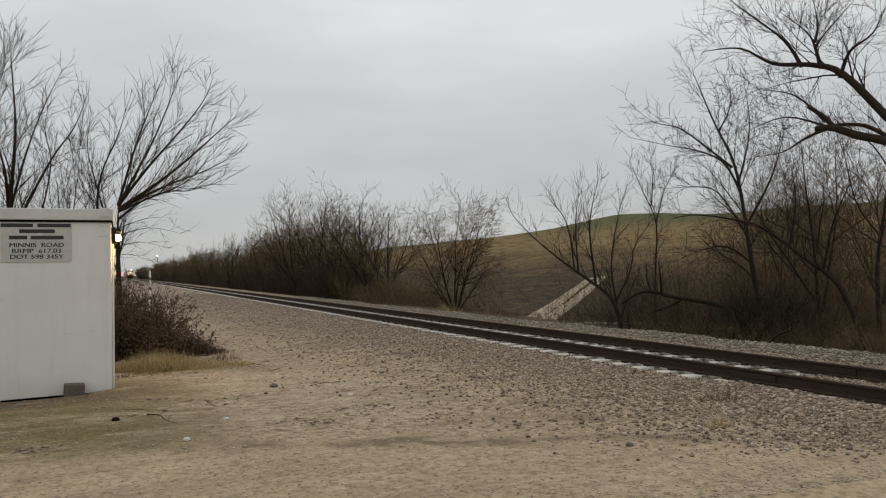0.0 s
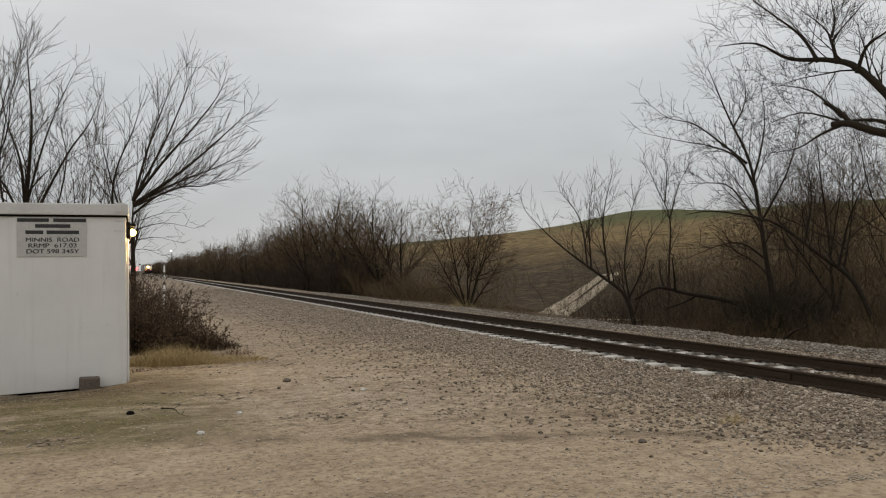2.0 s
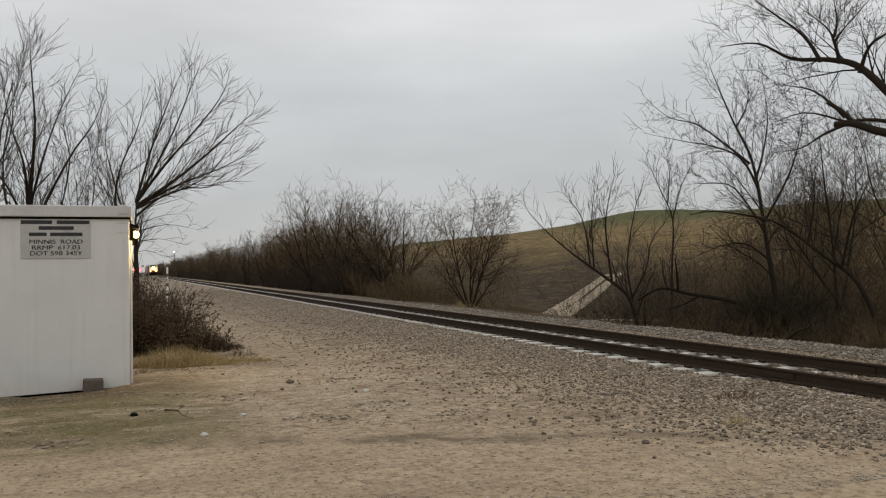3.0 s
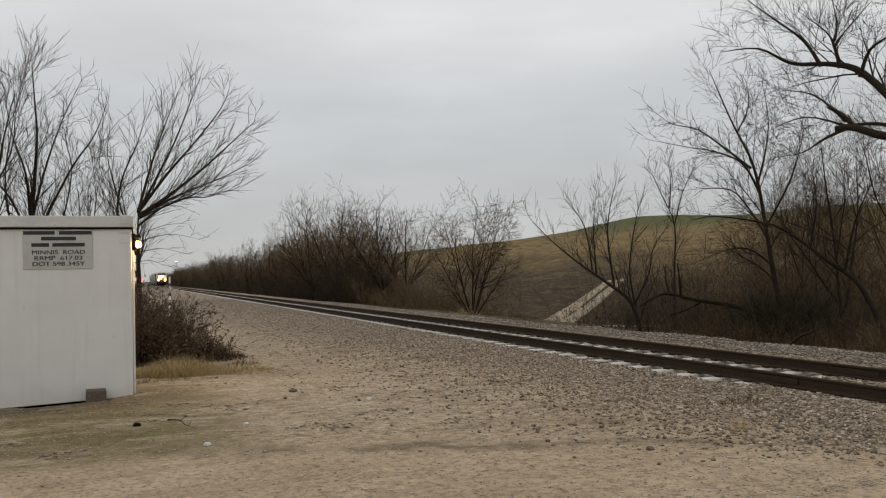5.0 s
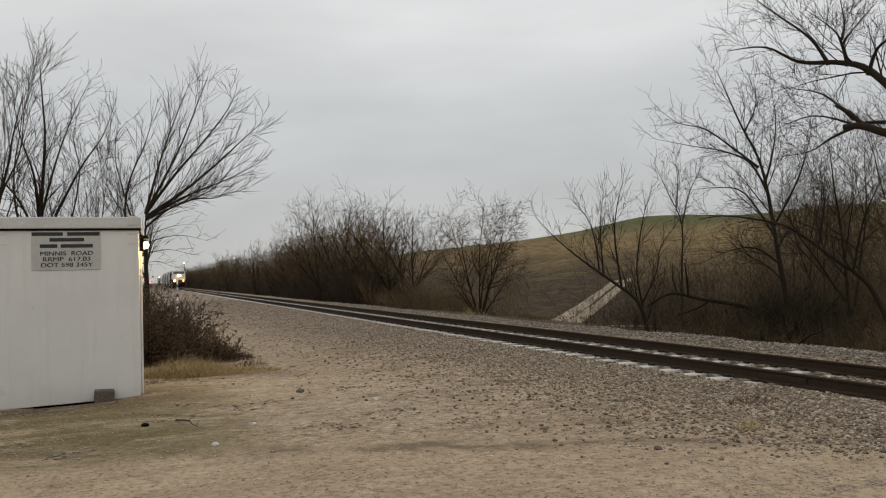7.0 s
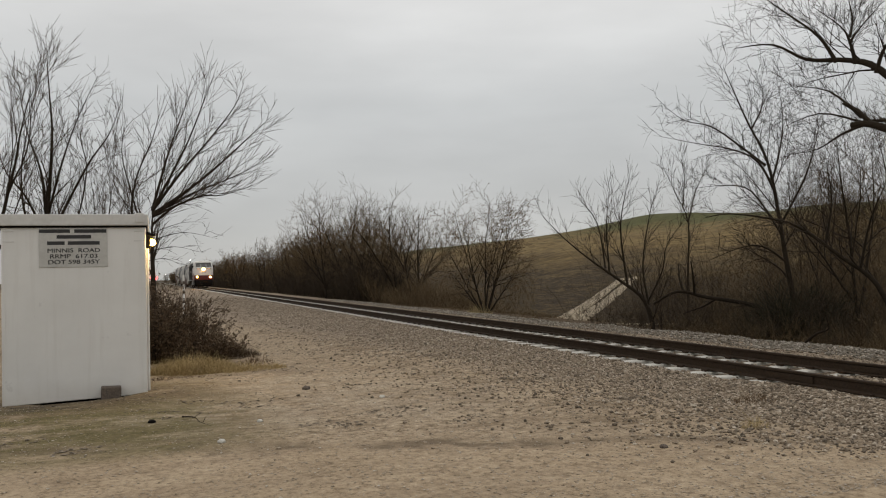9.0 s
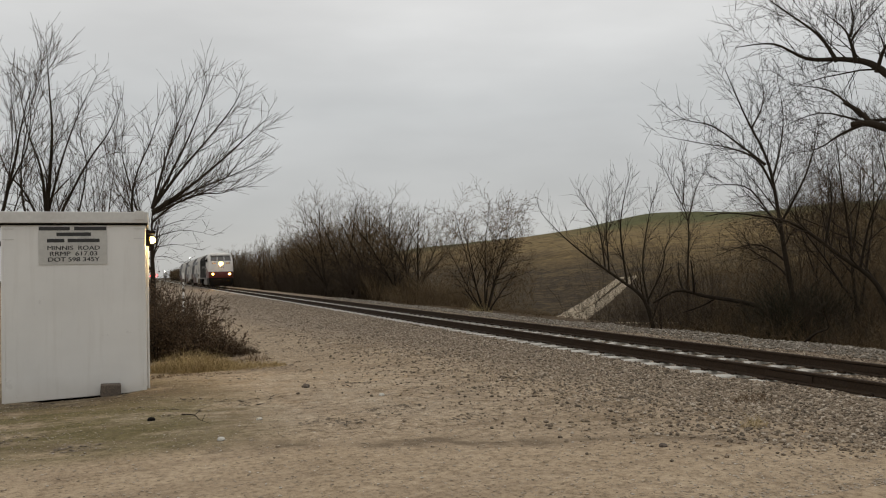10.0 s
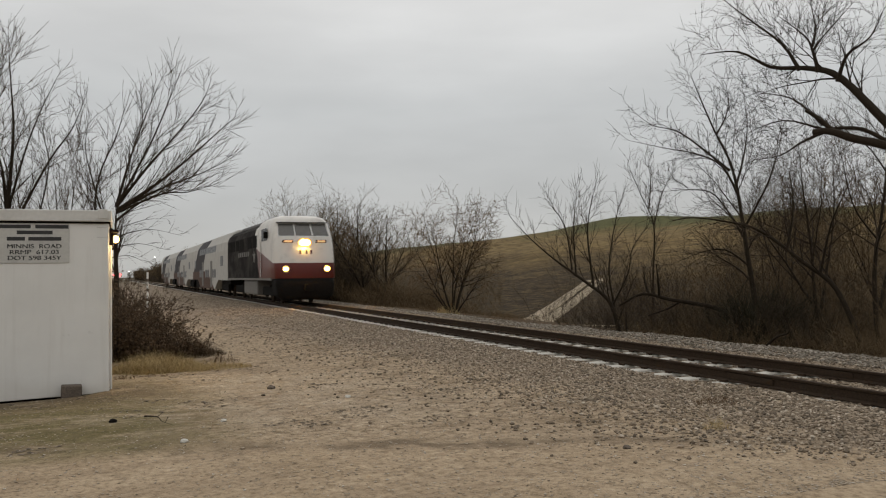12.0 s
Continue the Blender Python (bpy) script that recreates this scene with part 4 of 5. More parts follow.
bush("russet leafless bush with some withered leaves", polar(0.7, 17.3), 81, 46, 1.35, 0.75, 3800)
bush("low russet bush at the gravel's edge", polar(3.4, 16.6), 82, 30, 0.6, 0.9, 1500)
bush("russet bush behind the cabinet", polar(-0.4, 19.0), 83, 36, 1.7, 0.9, 1500)
bush("sparse russet bush on the verge", polar(2.6, 19.5), 84, 20, 1.0, 0.7, 500)
bush("small russet bush on the verge", polar(1.9, 23.0), 85, 18, 1.2, 0.7, 500)


def log(label, run, r, seed):
    b = Vector(run[0])
    tree(label, [([Vector(p) - b for p in run], r)], seed, dict(levels=2, kids=(4, 3), angle=50, ratio=0.25, up=0.0, wander=0.12, first=0.4), name="fallen_branch", category="branch", at=tuple(b))


tree("fallen dark limb with broken upright stubs among the brush", [([(0.3, -0.3, -0.7), (0.0, 0.0, 0.0), (-0.34, 0.30, 0.27), (-1.21, 1.01, 0.48), (-1.83, 1.48, 0.65), (-2.39, 1.87, 0.30)], 0.1), ([(-1.68, 1.36, 0.6), (-1.63, 1.63, 0.99), (-1.49, 1.85, 1.46)], 0.05),
      ([(-1.46, 1.20, 0.55), (-1.62, 1.01, 0.99), (-1.81, 0.84, 1.51)], 0.05), ([(-0.97, 0.82, 0.44), (-1.04, 1.38, 0.19), (-1.25, 2.04, -0.03)], 0.04)], 5,
     dict(levels=2, kids=(5, 4), angle=50, ratio=0.22, up=0.0, wander=0.12, first=0.3, taper=0.7), name="fallen_limb", category="branch", at=polar(41.59, 24.5, 0.26))
log("pale broken branch on the bank", [polar(43.6, 19.0), polar(44.5, 18.6, 0.15), polar(45.3, 18.4, 0.3), polar(44.9, 18.2, 0.75)], 0.045, 6)


# ---------------------------------------------------------------- signal cabinet


def cabinet_paint():
    k = Nodes("white_cabinet_paint")
    cloud, spot, run = k.noise(1.1, 4, 0.6), k.noise(3.2, 5, 0.6), k.noise(2.0, 5, 0.6, (5, 5, 0.35))
    col = k.ramp(cloud, (0.3, (0.66, 0.65, 0.62)), (0.7, (0.74, 0.73, 0.70)))
    col = k.mix(k.math("MULTIPLY", k.step(spot, 0.64, 0.72), 0.4), col, (0.36, 0.34, 0.31))
    col = k.mix(k.math("MULTIPLY", k.step(run, 0.52, 0.75), 0.22), col, (0.48, 0.45, 0.40))
    low = k.step(k.math("ADD", k.xyz()["Z"], k.math("MULTIPLY", spot, 0.3)), 0.42, 0.12)
    col = k.mix(k.math("MULTIPLY", low, 0.3), col, (0.40, 0.35, 0.28))
    k.bump(cloud, 0.02, 0.02)
    return k.done(col, 0.5, 0, 0.35)


CAB = cabinet_paint()
CAB_TRIM = plain("grey_white_roof_paint", (0.60, 0.59, 0.56), 0.55, 0, 0.06, 3, 0.05, 0.4, (0.35, 0.33, 0.3), 0.3)
SIGN = plain("aluminium_sign", (0.50, 0.49, 0.46), 0.5, 0.1, 0.06, 4, 0.02)
INK = plain("black_lettering", (0.03, 0.03, 0.03), 0.6, 0, 0.1, 4, 0.0)
BLACK = plain("black_steel", (0.010, 0.009, 0.008), 0.85, 0.0, 0.3, 4, 0.1, 0.05, (0.02, 0.017, 0.014), 0.3)
WOOD = plain("weathered_timber", (0.13, 0.105, 0.085), 0.9, 0, 0.35, 9, 0.4, 0.1)


def text_mesh(name, words, size, m, parent, width):
    cu = bpy.data.curves.new(name, "FONT")
    cu.body, cu.size, cu.align_x, cu.extrude = words, size, "CENTER", 0.0015
    tmp = bpy.data.objects.new(name, cu)
    scene.collection.objects.link(tmp)
    me = bpy.data.meshes.new_from_object(tmp.evaluated_get(bpy.context.evaluated_depsgraph_get()))
    bpy.data.objects.remove(tmp)
    me.materials.clear()
    me.materials.append(INK)
    xs = [v.co.x for v in me.vertices]
    k = width / (max(xs) - min(xs))
    for v in me.vertices:
        v.co.x *= k
    bm = bmesh.new()
    bm.from_mesh(me)
    twin = bmesh.ops.duplicate(bm, geom=bm.verts[:] + bm.edges[:] + bm.faces[:])["geom"]
    bmesh.ops.translate(bm, verts=[g for g in twin if isinstance(g, bmesh.types.BMVert)], vec=(0.005, 0.002, 0.0008))
    bm.to_mesh(me)
    bm.free()
    ob = new(name, me)
    ob.parent, ob.matrix_basis = parent, m
    return ob


def cabinet():
    c = empty("signal_cabinet", pose(-0.92, 12.42, 0, 0, 0, -0.5), "white painted steel railway signal cabinet with a sign", "signal cabinet")
    w, dep = 0.925, 1.85
    bm = boxes((-w, 0, -0.02, w, dep, 2.37), bevel=0.012)
    for v in bm.verts:
        if v.co.z < 0.5:
            v.co.z += -0.045 + 0.05 * (v.co.x + w) / (2 * w)
    part("body", bm, CAB, c)
    part("plinth", boxes((-w + 0.1, 0.12, -0.2, w - 0.1, dep - 0.1, 0.02)), BLACK, c)
    part("roof", boxes((-w - 0.035, -0.05, 2.385, w + 0.035, dep + 0.05, 2.545), bevel=0.015), CAB_TRIM, c)
    # a black strip draws the shadow line below the roof edge
    part("roof_shadow_strip", boxes((-w - 0.02, -0.028, 2.358, w + 0.02, dep + 0.028, 2.388), bevel=0.004), BLACK, c, "black strip standing in for the shadow under the roof")
    part("lifting_lug", boxes((w - 0.14, -0.065, 2.43, w - 0.02, -0.05, 2.56), bevel=0.006), CAB_TRIM, c)
    for sx in (-w + 0.02, w - 0.16):
        for z in (2.16, 2.30):
            part("hinge_plate", boxes((sx, -0.008, z, sx + 0.14, 0.0, z + 0.014), bevel=0.002), CAB_TRIM, c)
    for sx in (-w + 0.01, w - 0.05):
        part("corner_trim", boxes((sx, -0.006, 0.06, sx + 0.04, 0.0, 2.35), bevel=0.002), CAB, c)
    s = part("sign", boxes((-0.46, -0.012, 1.81, 0.415, -0.004, 2.352), bevel=0.002), SIGN, c, "grey metal sign with black lettering")
    for words, z, wid in (("MINNIS  ROAD", 2.012, 0.665), ("RRMP  617.03", 1.932, 0.60), ("DOT 598 345Y", 1.852, 0.655)):
        text_mesh("lettering", words, 0.083, pose(-0.02, -0.0125, z, 90, 0, 0), s, wid)
    for x0, x1, z in ((-0.455, -0.065, 2.285), (-0.01, 0.405, 2.285), (-0.235, 0.205, 2.205), (-0.355, -0.135, 2.118), (-0.095, 0.315, 2.118)):
        # unlettered bars
        part("lettering", boxes((x0, -0.0145, z, x1, -0.012, z + 0.05)), INK, s)
    # wall lamp on the side that faces the track
    lamp = part("wall_lamp", boxes((w, 0.10, 2.06, w + 0.06, 0.30, 2.30), (w, 0.08, 2.24, w + 0.13, 0.32, 2.28), bevel=0.01), BLACK, c, "small yellow wall lamp, lit")
    bm = bmesh.new()
    bmesh.ops.create_uvsphere(bm, u_segments=14, v_segments=8, radius=0.052, matrix=pose(w + 0.085, 0.2, 2.15))
    part("bulb", bm, glow("lamp_glass", (1.0, 0.58, 0.12), 16), lamp, "glowing yellow bulb", True)
    part("conduit", rod(bmesh.new(), (w + 0.02, 0.14, 0.0), (w + 0.02, 0.14, 2.1), 0.018), CAB, c)


cabinet()
lamp = new("cabinet_lamp", bpy.data.lights.new("cabinet_lamp", "POINT"))
lamp.data.energy, lamp.data.color, lamp.data.shadow_soft_size = 40, (1.0, 0.68, 0.25), 0.05
lamp.location = (0.24, 12.62, 2.1)

blk = part("timber_block", boxes((-0.13, -0.08, -0.06, 0.13, 0.09, 0.115), bevel=0.018), WOOD)
tagged(blk, "weathered dark timber block leaning on the cabinet", "block")
blk.matrix_basis = pose(-0.475, 12.29, 0.02, 3, 2, 4)


# ---------------------------------------------------------------- things lying on the dirt
def stone(label, x, y, r, material, seed):
    rng = random.Random(seed)
    bm = bmesh.new()
    bmesh.ops.create_icosphere(bm, subdivisions=2, radius=r)
    for v in bm.verts:
        v.co *= 1 + 0.35 * noise.noise(v.co / r * 1.1 + Vector((seed, 0, 0)))
        v.co.z *= 0.6
    ob = part("stone", bm, material)
    ob.matrix_basis = pose(x, y, float(ground_z(x, y)) + r * 0.3, 0, 0, rng.uniform(0, 360))
    tagged(ob, label, "stone")


stone("dark lump of rock lying on the dirt", 0.04, 9.64, 0.045, BLACK, 3)
stone("pale limestone lying on the dirt", 0.67, 8.25, 0.04, CONCRETE, 4)
stone("pale limestone lying on the dirt", 1.17, 9.26, 0.035, CONCRETE, 5)
stone("dark stone lying on the road", 4.28, 6.15, 0.035, WOOD, 6)
stone("brown clod of earth on the dirt", 2.1, 11.5, 0.06, WOOD, 7)
stone("pale stone at the gravel's edge", 2.9, 10.4, 0.04, CONCRETE, 8)
tree("thin crooked stick lying on the dirt", [([(0, 0, 0.02), (0.12, -0.3, 0.05), (0.16, -0.5, 0.03), (0.27, -0.76, 0.02)], 0.012)], 3, dict(levels=1, kids=(2,), ratio=0.2, up=0, shoot=0.1), name="stick", category="stick", at=(0.37, 9.78, float(ground_z(0.4, 9.5))))


# ---------------------------------------------------------------- small things along the track
def marker_post():
    p = empty("marker_post", pose(1.5, 36, float(ground_z(1.5, 36))), "thin white marker post with black bands in the verge", "post")
    part("post", rod(bmesh.new(), (0, 0, -0.1), (0, 0, 1.8), 0.04), CAB, p)
    for z in (0.6, 1.0, 1.4):
        part("band", rod(bmesh.new(), (0, 0, z), (0, 0, z + 0.13), 0.043), WOOD, p, "dark weathered band")


def crossing_signal():
    at = (4.6, 420.0)
    s = empty("crossing_signal", pose(*at, float(ground_z(*at))), "crossing signal mast with lit red lamps", "signal")
    part("mast", rod(bmesh.new(), (0, 0, 0), (0, 0, 4.2), 0.08), CAB, s)
    red = glow("red_lens", (1.0, 0.03, 0.025), 16.0)
    for x, z in ((-0.75, 2.9), (0.75, 2.9), (0.3, 2.2), (-2.2, 2.6)):
        bm = rod(bmesh.new(), (x, -0.1, z), (x, -0.25, z), 0.32, 14)
        part("lamp", bm, red, s, "lit red lamp")
    part("crossarm", boxes((-2.3, -0.05, 2.82, 0.85, 0.05, 2.95), (0.25, -0.05, 2.1, 0.35, 0.05, 2.9)), BLACK, s)


def street_lamp(x, y, top, size):
    s = empty("street_lamp", pose(x, y, float(ground_z(x, y))), "distant street lamp, lit white", "street lamp", "distant street lamps")
    part("pole", rod(bmesh.new(), (0, 0, 0), (0, 0, top), 0.09), BLACK, s)
    part("lamp", boxes((-size, -0.2, top - 0.05, 0.1, 0.2, top + 0.15), bevel=0.03), glow("white_lamp", (1.0, 0.95, 0.85), 9), s, "lit white lamp head")


marker_post()
crossing_signal()
street_lamp(16.5, 330.0, 9.4, 0.35)
street_lamp(9.6, 430.0, 4.4, 0.5)


# ---------------------------------------------------------------- train
WHITE = plain("white_train_paint", (0.74, 0.72, 0.69), 0.4, 0, 0.05, 1.2, 0.02, 0.5, (0.35, 0.32, 0.28), 0.3)
DARKROOF = plain("sooty_roof", (0.16, 0.155, 0.15), 0.7, 0, 0.3, 2, 0.1)
# base colour lightened to carry the sky reflected in the windscreen
SCREEN = plain("windscreen_sky_grey", (0.10, 0.094, 0.085), 0.15, 0, 0.1, 2, 0.0, 0.7)
GLASS = plain("dark_train_glass", (0.03, 0.033, 0.036), 0.35, 0, 0.1, 2, 0.0, 0.2)
GREYTANK = plain("grey_tank_paint", (0.14, 0.13, 0.115), 0.6, 0, 0.2, 2, 0.1)
HEAD = glow("headlight_glass", (1.0, 0.50, 0.10), 900)
DITCH = glow("ditch_light_glass", (1.0, 0.48, 0.08), 700)


def halo_disc(x, z, r):
    """An oversized disc round a bulb, its emission imitating the lamp's halo: bright near the bulb, dim at the rim."""
    k = Nodes("amber_halo")
    o = k.xyz()
    dx, dz = k.math("SUBTRACT", o["X"], x), k.math("SUBTRACT", o["Z"], z)
    d = k.math("SQRT", k.math("ADD", k.math("MULTIPLY", dx, dx), k.math("MULTIPLY", dz, dz)))
    k.link(k.math("MULTIPLY", k.math("POWER", k.step(d, r, 0.25 * r), 2.0), 14.0), k.b.inputs["Emission Strength"])
    k.b.inputs["Emission Color"].default_value = (1.0, 0.42, 0.04, 1)
    return k.done((0.5, 0.42, 0.3), 0.3, 0.6)


MARK = plain("dark_red_emblem", (0.10, 0.03, 0.035), 0.5, 0, 0.1, 4, 0)


def livery_loco():
    k = Nodes("locomotive_livery")
    o = k.xyz()
    white, maroon, slate = (0.64, 0.61, 0.56), (0.115, 0.022, 0.016), (0.020, 0.018, 0.017)
    grain = k.noise(1.5, 5, 0.6)
    # maroon: below a line that sweeps up along the side, then the dark engine room
    sweep = k.math("MULTIPLY", k.step(o["Y"], 0.6, 6.0), 0.95)
    line = k.math("ADD", sweep, 2.08)
    low = k.step(k.math("SUBTRACT", line, o["Z"]), -0.01, 0.01)
    back = k.step(k.math("ADD", o["Y"], k.math("MULTIPLY", o["Z"], -0.55)), 4.05, 4.12)
    col = k.mix(low, white, maroon)
    wisp = k.step(k.noise(0.7, 4, 0.6, (1, 0.6, 1.2)), 0.42, 0.62)
    col = k.mix(back, col, k.mix(wisp, slate, (0.055, 0.050, 0.046)))
    col = k.mix(k.math("MULTIPLY", k.step(grain, 0.5, 0.8), 0.3), col, (0.035, 0.03, 0.025))
    k.bump(grain, 0.03, 0.01)
    return k.done(col, k.mix(back, (0.4, 0.4, 0.4), (0.9, 0.9, 0.9)), 0, k.math("SUBTRACT", 0.32, k.math("MULTIPLY", back, 0.28)))


def livery_coach():
    k = Nodes("coach_livery")
    o = k.xyz()
    n = k.noise(0.16, 3, 0.5, (1, 1, 1.6))
    sw = k.math("ADD", o["Y"], k.math("MULTIPLY", o["Z"], 1.7))
    slate = k.math("MULTIPLY", k.step(sw, 19.5, 19.6), k.step(k.math("ADD", sw, k.math("MULTIPLY", n, 9.0)), 31.5, 31.4))
    brown = k.math("MULTIPLY", k.step(o["Z"], 1.9, 1.88), k.step(k.math("SUBTRACT", o["Y"], k.math("MULTIPLY", o["Z"], 3.5)), 6.0, 6.1))
    col = k.mix(slate, (0.47, 0.455, 0.42), (0.05, 0.047, 0.05))
    col = k.mix(brown, col, (0.10, 0.06, 0.045))
    g = k.noise(1.3, 5, 0.6)
    col = k.mix(k.math("MULTIPLY", k.step(g, 0.5, 0.8), 0.3), col, (0.14, 0.125, 0.11))
    return k.done(col, 0.7, 0, 0.12)


LOCO, COACH = livery_loco(), livery_coach()


def outline(yf, yr, w, rf, rr, n=6):
    """A level outline with rounded front corners, from the nose round to the rear."""
    pts = []
    for sx, cx0 in ((-1, -w), (1, w)):
        arc = [(cx0 - sx * rf * (1 - math.cos(a)), yf + rf * (1 - math.sin(a))) for a in np.linspace(0, math.pi / 2, n)]
        pts += [(cx0, yr)] + arc if sx < 0 else list(reversed(arc)) + [(cx0, yr)]
    return pts


def loft(levels):
    """levels: (z, front y, rear y, half width, corner radius)."""
    bm = bmesh.new()
    rings = []
    for z, yf, yr, w, rf in levels:
        rings.append([bm.verts.new((x, y, z)) for x, y in outline(yf, yr, w, rf, 0)])
    n = len(rings[0])
    for a, b in zip(rings, rings[1:]):
        for i in range(n):
            bm.faces.new((a[i], a[(i + 1) % n], b[(i + 1) % n], b[i]))
    bm.faces.new(rings[0])
    bm.faces.new(rings[-1])
    return bm


def quad_panel(corners, depth=0.02):
    """A thin panel on four corners, given anticlockwise as seen from outside."""
    c = [Vector(p) for p in corners]
    n = (c[1] - c[0]).cross(c[2] - c[1]).normalized()
    bm = bmesh.new()
    a = [bm.verts.new(p - n * 0.01) for p in c]
    b = [bm.verts.new(p + n * depth) for p in c]
    bm.faces.new(b)
    bm.faces.new(a[::-1])
    for i in range(4):
        j = (i + 1) % 4
        bm.faces.new((a[i], a[j], b[j], b[i]))
    return bm


def truck(parent, y, wheels):
    t = part("truck", boxes((-1.25, y - wheels * 0.9, 0.38, -1.05, y + wheels * 0.9, 0.85), (1.05, y - wheels * 0.9, 0.38, 1.25, y + wheels * 0.9, 0.85), (-1.1, y - 0.4, 0.45, 1.1, y + 0.4, 0.95), bevel=0.04), BLACK, parent, "dark steel truck frame")
    for i in range(wheels):
        yy = y + (i - (wheels - 1) / 2) * 2.6
        for x in (-0.7525, 0.7525):
            bm = rod(bmesh.new(), (x - 0.065, yy, 0.5), (x + 0.065, yy, 0.5), 0.5, 24)
            rod(bm, (x + math.copysign(0.065, x), yy, 0.5), (x + math.copysign(0.3, x), yy, 0.5), 0.14, 12)
            part("wheel", bm, RUST, t)


def locomotive():
    e = empty("locomotive", pose(0, 0, 0), "white, maroon and dark passenger locomotive with lit headlights", "locomotive")
    part("cab", loft([(1.28, 0.02, 5.2, 1.5, 0.35), (1.34, 0.0, 5.2, 1.54, 0.36), (2.1, 0.10, 5.2, 1.56, 0.40), (3.1, 0.36, 5.2, 1.56, 0.46), (3.42, 0.48, 5.2, 1.55, 0.46), (4.12, 1.02, 5.2, 1.45, 0.42),
                      (4.3, 1.12, 5.2, 1.38, 0.42), (4.45, 1.3, 5.2, 1.25, 0.42), (4.56, 1.65, 5.2, 1.0, 0.4), (4.6, 2.1, 5.2, 0.6, 0.3)]), LOCO, e, "white nose over a maroon band", True)
    bm = loft([(1.28, 5.2, 17.6, 1.54, 0.02), (3.75, 5.2, 17.6, 1.54, 0.02), (4.1, 5.2, 17.6, 1.42, 0.02), (4.42, 5.2, 17.6, 1.0, 0.02), (4.5, 5.2, 17.6, 0.5, 0.02)])
    part("engine_room", bm, LOCO, e, "dark grey engine room side")
    part("roof_hatch", boxes((-0.85, 6.0, 4.42, 0.85, 11.5, 4.6), (-0.7, 12.3, 4.4, 0.7, 16.8, 4.66), bevel=0.04), DARKROOF, e)
    part("exhaust", boxes((-0.3, 9.4, 4.55, 0.3, 10.4, 4.74), bevel=0.03), BLACK, e)
    part("pilot", loft([(0.22, -0.1, 1.3, 1.2, 0.3), (0.45, -0.16, 1.3, 1.42, 0.35), (1.0, -0.1, 1.3, 1.5, 0.36), (1.3, -0.02, 1.3, 1.5, 0.36)]), BLACK, e, "black snow plough and buffer beam", True)
    part("coupler", boxes((-0.14, -0.62, 0.72, 0.14, -0.1, 0.98), (-0.2, -0.72, 0.68, 0.2, -0.5, 1.02), bevel=0.03), BLACK, e)
    part("side_sill", boxes((-1.57, 1.2, 1.2, -1.5, 17.6, 1.32), (1.5, 1.2, 1.2, 1.57, 17.6, 1.32), bevel=0.01), GREYTANK, e)

    def face_y(z):
        return 0.48 + (z - 3.42) / 0.7 * 0.54

    for x0, x1 in ((-1.27, -0.47), (-0.41, 0.41), (0.47, 1.27)):
        z0, z1 = 3.47, 4.10
        part("windscreen", quad_panel([(x0 * 1.02, face_y(z0), z0), (x1 * 1.02, face_y(z0), z0), (x1 * 0.97, face_y(z1), z1), (x0 * 0.97, face_y(z1), z1)], 0.012), SCREEN, e, "windscreen pane with the sky's reflection in its grey colour")
        part("windscreen_frame", quad_panel([(x0 * 1.02 - 0.04, face_y(z0 - 0.05), z0 - 0.05), (x1 * 1.02 + 0.04, face_y(z0 - 0.05), z0 - 0.05), (x1 * 0.97 + 0.04, face_y(z1 + 0.05), z1 + 0.05), (x0 * 0.97 - 0.04, face_y(z1 + 0.05), z1 + 0.05)], 0.006), CAB_TRIM, e)
    part("visor", boxes((-1.3, 0.86, 4.17, 1.3, 1.18, 4.20)), DARKROOF, e)
    # headlight pair in its housing, and the horizontal marker slots beside it
    hy = 0.35
    part("headlight_housing", boxes((-0.36, hy - 0.02, 2.93, 0.36, hy + 0.3, 3.29), bevel=0.05), CAB_TRIM, e)
    for x in (-0.1, 0.1):
        hl = part("headlight", rod(bmesh.new(), (x, hy - 0.045, 3.11), (x, hy + 0.05, 3.11), 0.26, 24), halo_disc(x, 3.11, 0.27), e, "lit twin headlight")
        part("bulb", rod(bmesh.new(), (x, hy - 0.06, 3.11), (x, hy - 0.03, 3.11), 0.115, 20), HEAD, hl)
    for x in (-0.86, 0.86):
        part("marker_slot", boxes((x - 0.28, hy - 0.03, 3.10, x + 0.28, hy + 0.1, 3.26), bevel=0.05), BLACK, e)
        part("marker_lamp", boxes((x - 0.2, hy - 0.05, 3.13, x + 0.2, hy - 0.02, 3.23), bevel=0.02), glow("marker_glass", (1.0, 0.62, 0.3), 0.45), e, "faintly lit marker lamp")
    part("emblem", quad_panel([(-0.42, 0.19, 2.35), (0.42, 0.19, 2.35), (0.42, 0.21, 2.43), (-0.42, 0.21, 2.43)], 0.02), MARK, e, "dark red plain emblem bars")
    for x in (-0.3, 0.02, 0.26):
        part("emblem", boxes((x, 0.21, 2.46, x + 0.09, 0.34, 2.74)), MARK, e)
    for x in (-1.05, 1.05):
        part("ditch_light_housing", rod(bmesh.new(), (x, -0.06, 1.78), (x, 0.25, 1.78), 0.19, 18), BLACK, e)
        dl = part("ditch_light", rod(bmesh.new(), (x, -0.085, 1.78), (x, -0.055, 1.78), 0.185, 20), halo_disc(x, 1.78, 0.19), e, "lit amber ditch light")
        part("bulb", rod(bmesh.new(), (x, -0.10, 1.78), (x, -0.08, 1.78), 0.09, 16), DITCH, dl)
